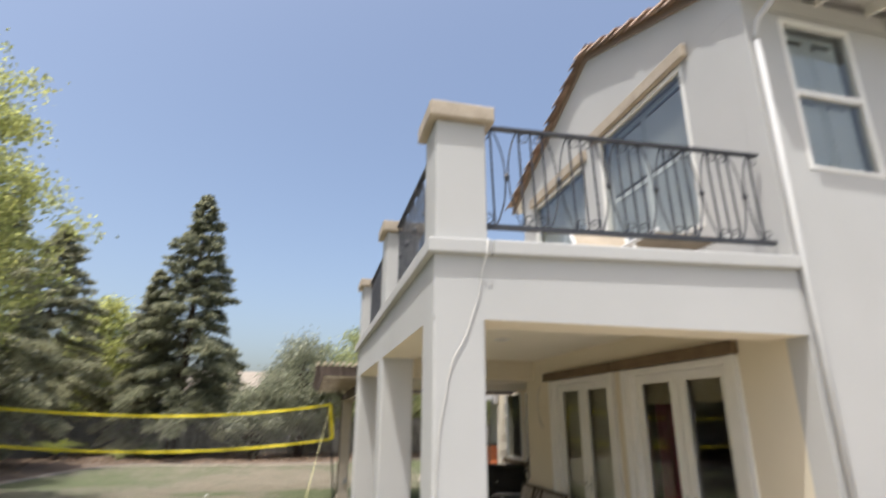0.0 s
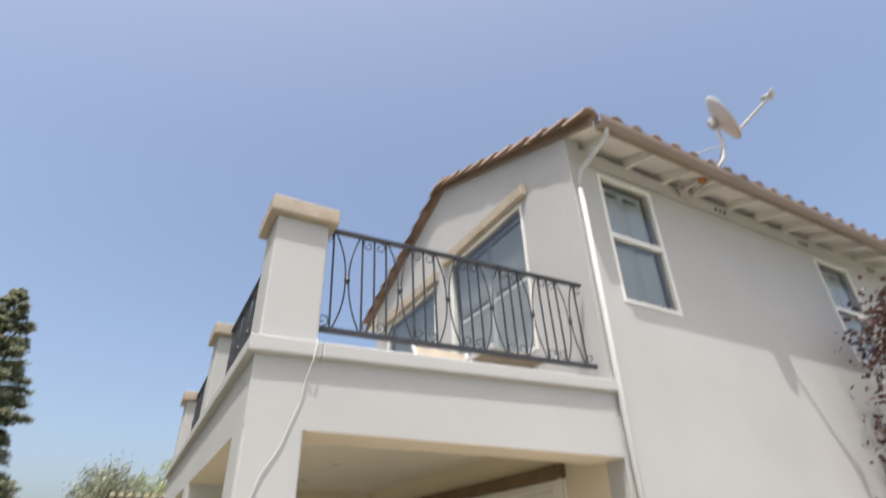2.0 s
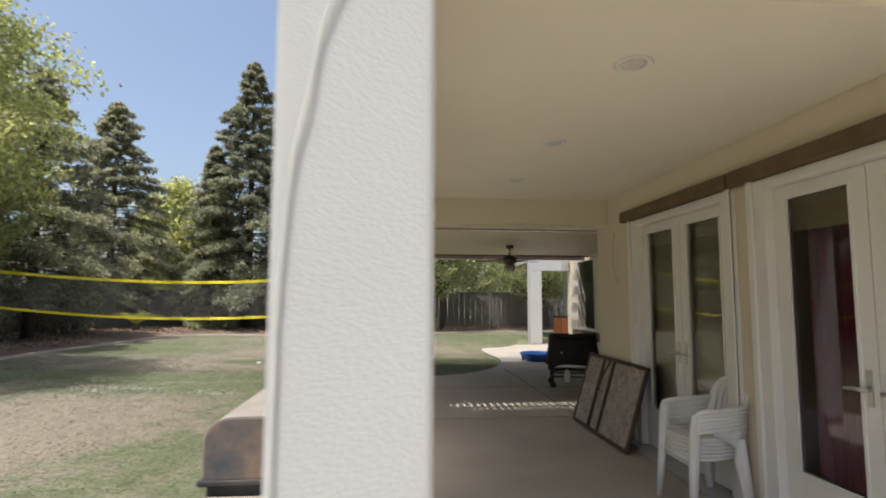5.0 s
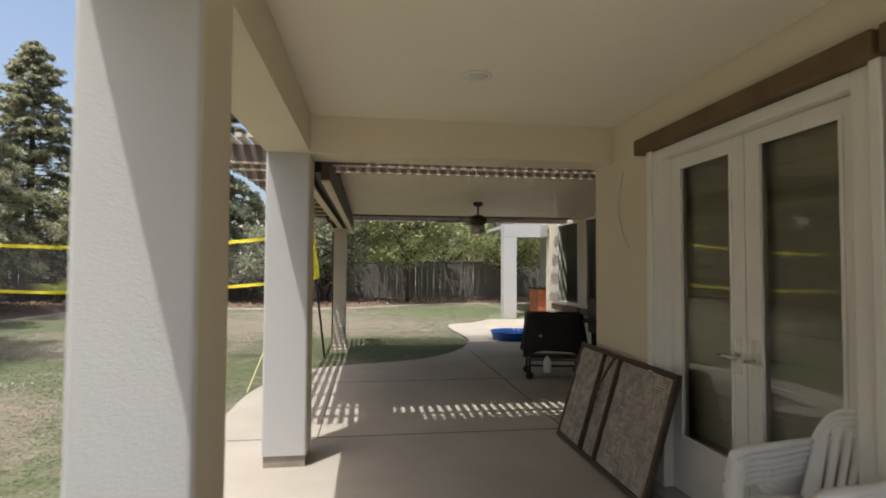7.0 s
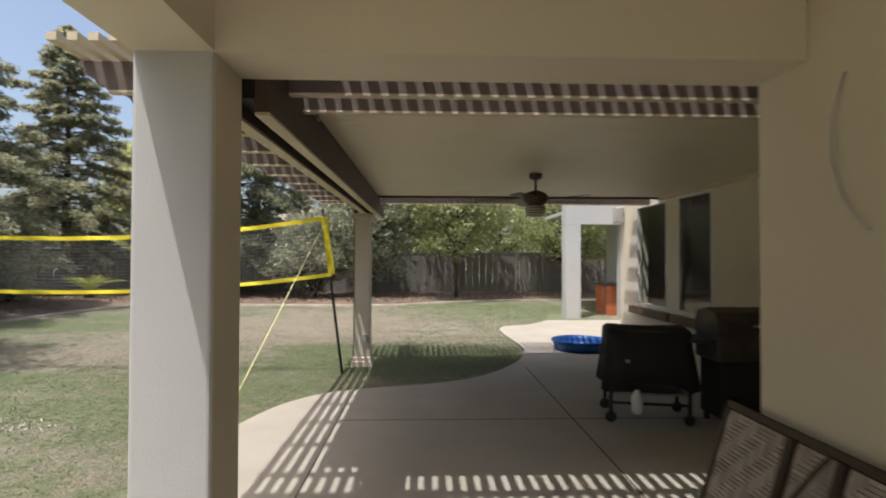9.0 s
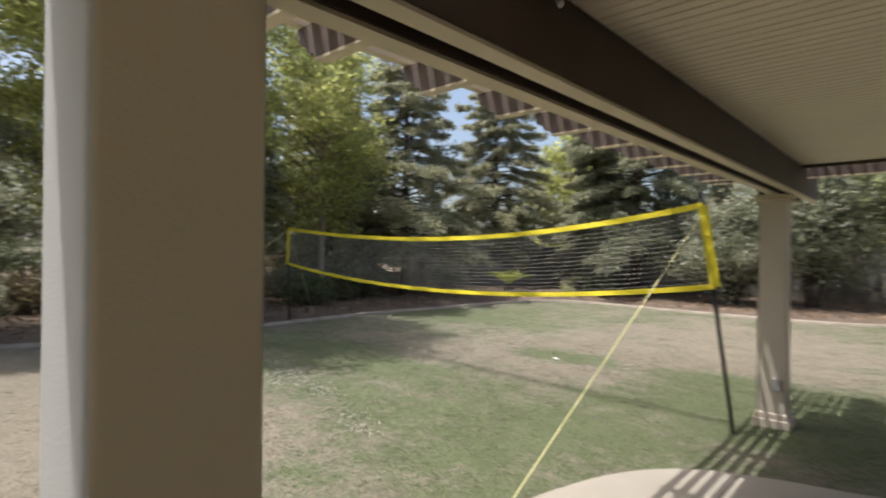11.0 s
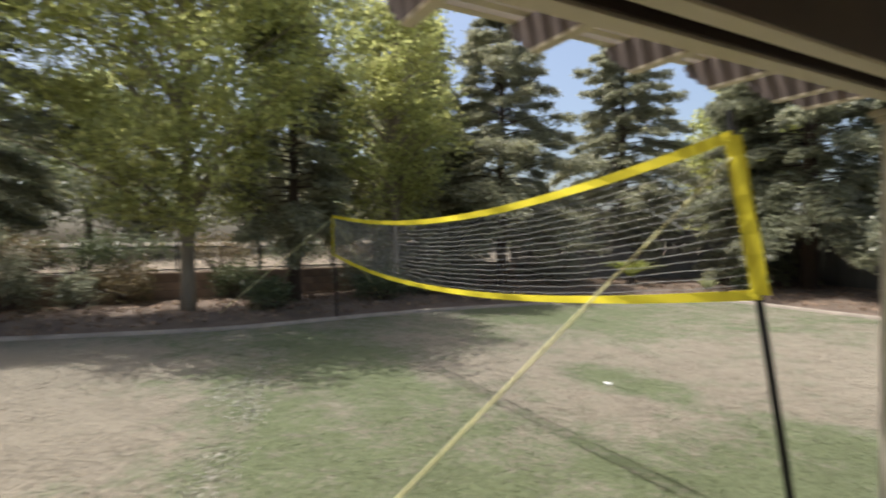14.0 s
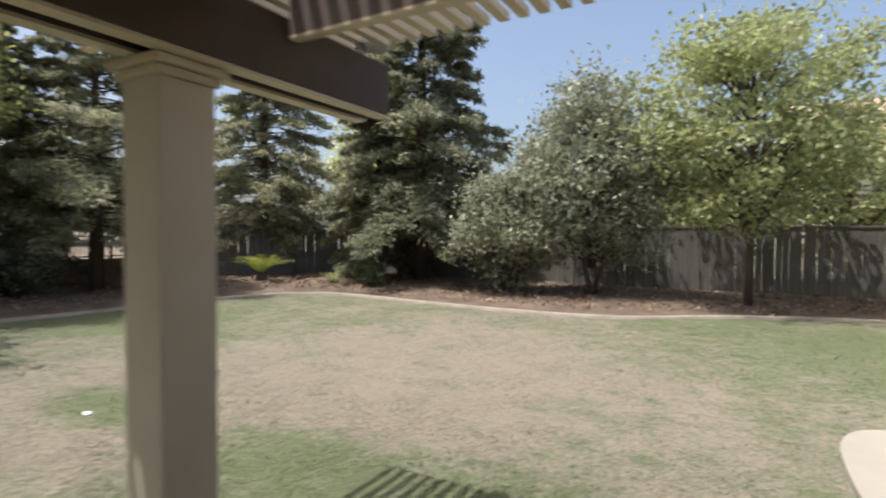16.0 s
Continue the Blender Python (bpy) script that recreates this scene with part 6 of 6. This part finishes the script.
shrub(-11.6, 3.6, 1.2, 0.9, L_DRYVINE, "half-dry bush at the block wall", 46, 2600, 0.1)
shrub(-11.3, 18.3, 0.9, 0.6, L_BUSH, "green shrub at the block wall", 47, 2200, 0.09)
shrub(-11.0, 18.4, 1.5, 0.8, L_OLIVE, "grey-green shrub by the block wall", 71, 2600, 0.09)
shrub(-10.9, 16.0, 1.2, 0.7, L_OLIVE, "grey-green shrub by the block wall", 72, 2200, 0.09)
shrub(-10.6, 22.2, 1.1, 0.8, L_OLIVE, "grey-green shrub in the yard corner", 48, 2600, 0.09)
broadleaf(-10.95, 22.1, 2.3, 1.0, L_OLIVE, BARKPALE, "small multi-stemmed crape myrtle by the wall", 49, 1.0, 70, 50, 0.1, 0.04, 1.0, "small_tree", 0.2, 4)
shrub(-11.95, 4.7, 1.1, 0.7, L_BUSH, "dark green bush against the block wall", 81, 2600, 0.08)
shrub(-11.95, 8.35, 1.25, 0.6, L_OLIVE, "pale-leaved shrub spilling over the block wall", 82, 2400, 0.08)
shrub(-12.0, 10.5, 1.15, 0.55, L_DRYVINE, "dry vine hanging down the block wall", 83, 2200, 0.08)
shrub(-12.0, 12.9, 1.0, 0.5, L_BUSH, "green vine hanging down the block wall", 84, 1800, 0.08)
for k, (yy, rr_) in enumerate(((8.6, 0.7), (10.6, 0.9), (12.6, 0.8), (14.6, 0.9), (5.0, 0.8), (1.5, 0.9), (16.4, 0.7), (9.6, 0.8), (7.4, 0.9), (6.2, 0.8), (3.8, 0.8), (2.6, 0.7))):
    shrub(-12.75, yy, 0.95, rr_, L_DRYVINE if k % 2 == 0 else L_BUSH, "dry vine sprawling over the wall top", 60 + k, 1500, 0.09, "vine", "vine")

# bark chips and fallen leaves on the bed
cp = []
while len(cp) < 9000:
    x_, y_ = RNG.uniform(-12.3, 8), RNG.uniform(2, 28)
    near = min((x_ - a) ** 2 + (y_ - b) ** 2 for a, b in kl[::6])
    inside = (x_ < -8.3 and y_ < 22) or (y_ > 22.5 and (x_ < -6.6 or y_ > 23.2 + max(0, (x_ - 0.5) * 0.4)))
    if inside and near > 0.15:
        cp.append((x_, y_, ground_z(x_, y_) + 0.10 + RNG.uniform(-0.02, 0.03)))
tagged(new("bark_mulch", leaf_mesh("bark_mulch", np.array(cp), 0.09, 0.05, MULCHCHIP, 0, 0.1, np.array([[0, 0, 0.0]] * len(cp)), 1.0)), "scattered bark chips and dry leaves on soil", "mulch", kind="stuff")

# grass


def on_slab(x, y):
    edge = np.interp(y, [-8, 9.6, 10.7, 11.4, 12.0, 12.42], [-0.03, -0.03, -0.02, 0.10, 0.32, 0.68], right=99)
    return x > edge


def lawn_ok(x, y):
    ky = np.array([p[1] for p in KERBLINE[:12]])
    kx = np.array([p[0] for p in KERBLINE[:12]])
    ok = x > np.interp(y, ky, kx) + 0.1
    nx = np.array([p[0] for p in KERBLINE[11:]])
    ny = np.array([p[1] for p in KERBLINE[11:]])
    ok &= y < np.interp(x, nx, ny, left=30) - 0.1
    slab_low = (y < 12.4) & on_slab(x, y)
    sx = np.array([0.68, 1.2, 1.9, 2.55, 3.08, 3.42, 3.52])
    sy = np.array([12.42, 12.66, 12.86, 13.25, 13.95, 14.75, 15.5])
    slab_mid = (x > 0.68) & (y < np.interp(x, sx, sy, right=15.5) + 0.02)
    slab_far = (y > 15.4) & (y < 20.95) & (x > np.interp(y, [15.4, 16.5, 17.4, 18.15, 18.58, 18.85, 19.8, 20.9], [3.57, 3.54, 3.49, 3.53, 3.75, 4.3, 5.0, 5.3]) - 0.02)
    return ok & ~slab_low & ~slab_mid & ~slab_far


def grass(n):
    pts = []
    got = 0
    while got < n:
        m = 200000
        x = RNG.uniform(-9, 6, m)
        y = RNG.uniform(2.5, 25, m)
        dist = np.hypot(x - 1.8, np.maximum(0, np.maximum(4 - y, y - 13)) ) + 0.1
        keep = RNG.uniform(0, 1, m) < np.clip((3.0 / dist) ** 1.15, 0.06, 1.0)
        keep &= lawn_ok(x, y)
        pts.append(np.stack([x[keep], y[keep]], 1))
        got += keep.sum()
    p = np.concatenate(pts)[:n]
    x, y = p[:, 0], p[:, 1]
    w = np.clip((-x - 3.5) / 6.5, 0, 1)
    nn = np.clip((y - 17.5) / 5.5, 0, 1)
    z = -0.055 + 0.21 * w * w * (3 - 2 * w) * (1 - 0.5 * nn) + 0.15 * nn * nn * (3 - 2 * nn)
    dist = np.hypot(x - 1.8, np.maximum(0, y - 13))
    tuft = 0.6 + 0.4 * np.sin(x * 5.1 + 1.7 * np.sin(y * 3.3)) * np.cos(y * 4.7 + np.sin(x * 2.9))
    hgt = RNG.uniform(0.006, 0.017, n) * (0.7 + 0.6 * tuft) * np.clip(1.25 - dist / 14, 0.5, 1.0)
    wid = 0.003 + 0.0006 * dist
    a = RNG.uniform(0, 6.283, n)
    lean = RNG.uniform(1.5, 4.5, n) * hgt
    b = RNG.uniform(0, 6.283, n)
    v = np.empty((n, 3, 3))
    v[:, 0] = np.stack([x - np.cos(a) * wid, y - np.sin(a) * wid, z - 0.003], 1)
    v[:, 1] = np.stack([x + np.cos(a) * wid, y + np.sin(a) * wid, z - 0.003], 1)
    v[:, 2] = np.stack([x + np.cos(b) * lean, y + np.sin(b) * lean, z + hgt], 1)
    me = bpy.data.meshes.new("grass")
    me.vertices.add(n * 3)
    me.vertices.foreach_set("co", v.reshape(-1))
    me.loops.add(n * 3)
    me.loops.foreach_set("vertex_index", np.arange(n * 3, dtype=np.int32))
    me.polygons.add(n)
    me.polygons.foreach_set("loop_start", np.arange(0, n * 3, 3, dtype=np.int32))
    me.polygons.foreach_set("loop_total", np.full(n, 3, dtype=np.int32))
    me.materials.append(BLADES)
    me.update(calc_edges=True)
    return tagged(new("grass", me), "short patchy lawn grass, partly dry", "grass", kind="stuff")


grass(600000)

# ---- neighbours ----
nh = thing("neighbour_house", 11.0, 42.0, 0.0, "neighbour house with a tan tile roof behind the trees", "house")
part("wall", boxes((-6.0, 8.0, -4.0, 4.0, -0.2, 4.6)), CREAM, nh)
part("roof", prism([(-4.6, 4.5), (0, 7.3), (4.6, 4.5), (4.6, 4.7), (0, 7.5), (-4.6, 4.7)], -6.5, 8.5, "x"), TILE, nh)
for xx in (-3.5, 1.0, 5.0):
    w_ = part("window", boxes((xx - 0.6, xx + 0.6, -4.06, -4.002, 2.9, 4.2)), TRIMWHITE, nh)
    part("pane", boxes((xx - 0.52, xx + 0.52, -4.075, -4.062, 2.98, 4.12)), GLASS, w_)
nh2 = thing("neighbour_house", -4.0, 47.0, 0.0, "distant pale house beyond the trees", "house")
part("wall", boxes((-5.0, 5.0, -4.0, 4.0, -0.2, 3.2)), STUCCO, nh2)
part("roof", prism([(-4.6, 3.1), (0, 5.2), (4.6, 3.1), (4.6, 3.3), (0, 5.4), (-4.6, 3.3)], -5.5, 5.5, "x"), KERB, nh2)

# ---- fences and block wall, piece by piece ----
fw = new("wall_fence_north")
tagged(fw, "weathered grey-brown board fence along the yard", "fence", kind="structure")
board = bpy.data.meshes.new("fence_board")
b_ = prism([(-0.068, 0), (0.068, 0), (0.068, 1.72), (0.04, 1.76), (-0.04, 1.76), (-0.068, 1.72)], -0.009, 0.009, "y")
b_.to_mesh(board)
b_.free()
board.materials.append(FENCEWOOD)
fr = random.Random(17)


def fence_run(x0, y0, x1, y1, zb):
    L = math.hypot(x1 - x0, y1 - y0)
    a = math.degrees(math.atan2(y1 - y0, x1 - x0))
    n = int(L / 0.142)
    for k in range(n):
        ob = new("fence_board", board)
        ob.parent = fw
        t = (k + 0.5) / n
        ob.matrix_basis = pose(x0 + (x1 - x0) * t, y0 + (y1 - y0) * t, zb + fr.uniform(-0.012, 0.012), 0, fr.uniform(-0.5, 0.5), a) @ Matrix.Translation((0, fr.uniform(-0.004, 0.004), 0))
    for h_ in (0.35, 1.45, 1.70):
        bm = boxes((0, L, 0.012 if h_ < 1.6 else -0.03, 0.05 if h_ < 1.6 else 0.03, h_, h_ + (0.085 if h_ < 1.6 else 0.035)))
        part("rail", bm, FENCEWOOD, fw).matrix_basis = pose(x0, y0, zb, 0, 0, a)
    for k in range(int(L / 2.4) + 1):
        part("fence_post", boxes((-0.045, 0.045, -0.055, 0.035, -0.1, 1.74)), FENCEWOOD, fw).matrix_basis = pose(x0 + (x1 - x0) * k * 2.4 / L, y0 + (y1 - y0) * k * 2.4 / L, zb, 0, 0, a)


fence_run(-8.7, 28.4, 20.0, 28.4, 0.09)
fence_run(-12.3, 21.6, -8.75, 28.35, 0.12)

bw = new("wall_block_west")
tagged(bw, "low tan concrete block retaining wall", "wall", kind="structure")
part("mortar_core", boxes((-12.40, -12.235, -12.0, 21.6, -0.1, 0.885)), MORTAR, bw)
blk = bpy.data.meshes.new("block")
b_ = boxes((-0.012, 0.012, -0.194, 0.194, -0.092, 0.092))
bmesh.ops.bevel(b_, geom=b_.edges[:], offset=0.006, segments=1, affect="EDGES")
b_.to_mesh(blk)
b_.free()
blk.materials.append(BLOCK)
for j in range(4):
    for k in range(72):
        ob = new("block", blk)
        ob.parent = bw
        ob.matrix_basis = Matrix.Translation((-12.226 + fr.uniform(-0.003, 0.003), -6.9 + 0.4 * k + (0.2 if j % 2 else 0), 0.19 + 0.2 * j))
for k in range(72):
    ob = new("cap_block", blk)
    ob.parent = bw
    ob.matrix_basis = pose(-12.32, -6.9 + 0.4 * k, 0.90, 0, 90, 0)
fi = new("wall_fence_iron")
tagged(fi, "thin black iron fence above the block wall", "fence", kind="structure")
pk = bpy.data.meshes.new("picket")
b_ = boxes((-0.008, 0.008, -0.008, 0.008, 0, 0.72))
b_.to_mesh(pk)
b_.free()
pk.materials.append(IRON)
for k in range(250):
    ob = new("picket", pk)
    ob.parent = fi
    ob.matrix_basis = Matrix.Translation((-12.62, -4.0 + 0.105 * k, 0.86))
for z_ in (0.95, 1.50):
    part("rail", boxes((-12.635, -12.605, -12.0, 22.3, z_, z_ + 0.03)), IRON, fi)
for k in range(14):
    part("fence_post", boxes((-12.65, -12.59, -4 + 1.95 * k, -3.94 + 1.95 * k, 0.8, 1.64)), IRON, fi)

litter = thing("paper_scrap", -2.4, 15.62, ground_z(-2.4, 15.62) + 0.012, "small crumpled white scrap lying on the lawn", "litter")
bm = bmesh.new()
bmesh.ops.create_icosphere(bm, subdivisions=2, radius=0.034)
for v in bm.verts:
    v.co = Vector((v.co.x * 1.5, v.co.y, v.co.z * 0.5)) * (1 + 0.3 * noise.noise(v.co * 40))
part("crumple", bm, PLASTIC, litter)

tr_pts = []
for a_, b_ in (((-5.2, 12.3), (-3.85, 11.9)), ((-3.85, 11.9), (-3.1, 11.75)), ((-2.45, 11.5), (-1.8, 11.2)), ((-4.6, 12.0), (-3.9, 11.6))):
    for q in RNG.uniform(0, 1, 150):
        px_, py_ = a_[0] + (b_[0] - a_[0]) * q + RNG.normal(0, 0.10), a_[1] + (b_[1] - a_[1]) * q + RNG.normal(0, 0.10)
        tr_pts.append((px_, py_, ground_z(px_, py_) + 0.03))
tagged(new("dry_clippings", leaf_mesh("dry_clippings", np.array(tr_pts), 0.045, 0.014, mat("bleached_straw", (0.46, 0.43, 0.37), 0.9, rnd=0.15), 0, 0.1)), "trail of bleached dry clippings on the lawn", "clippings", kind="stuff")
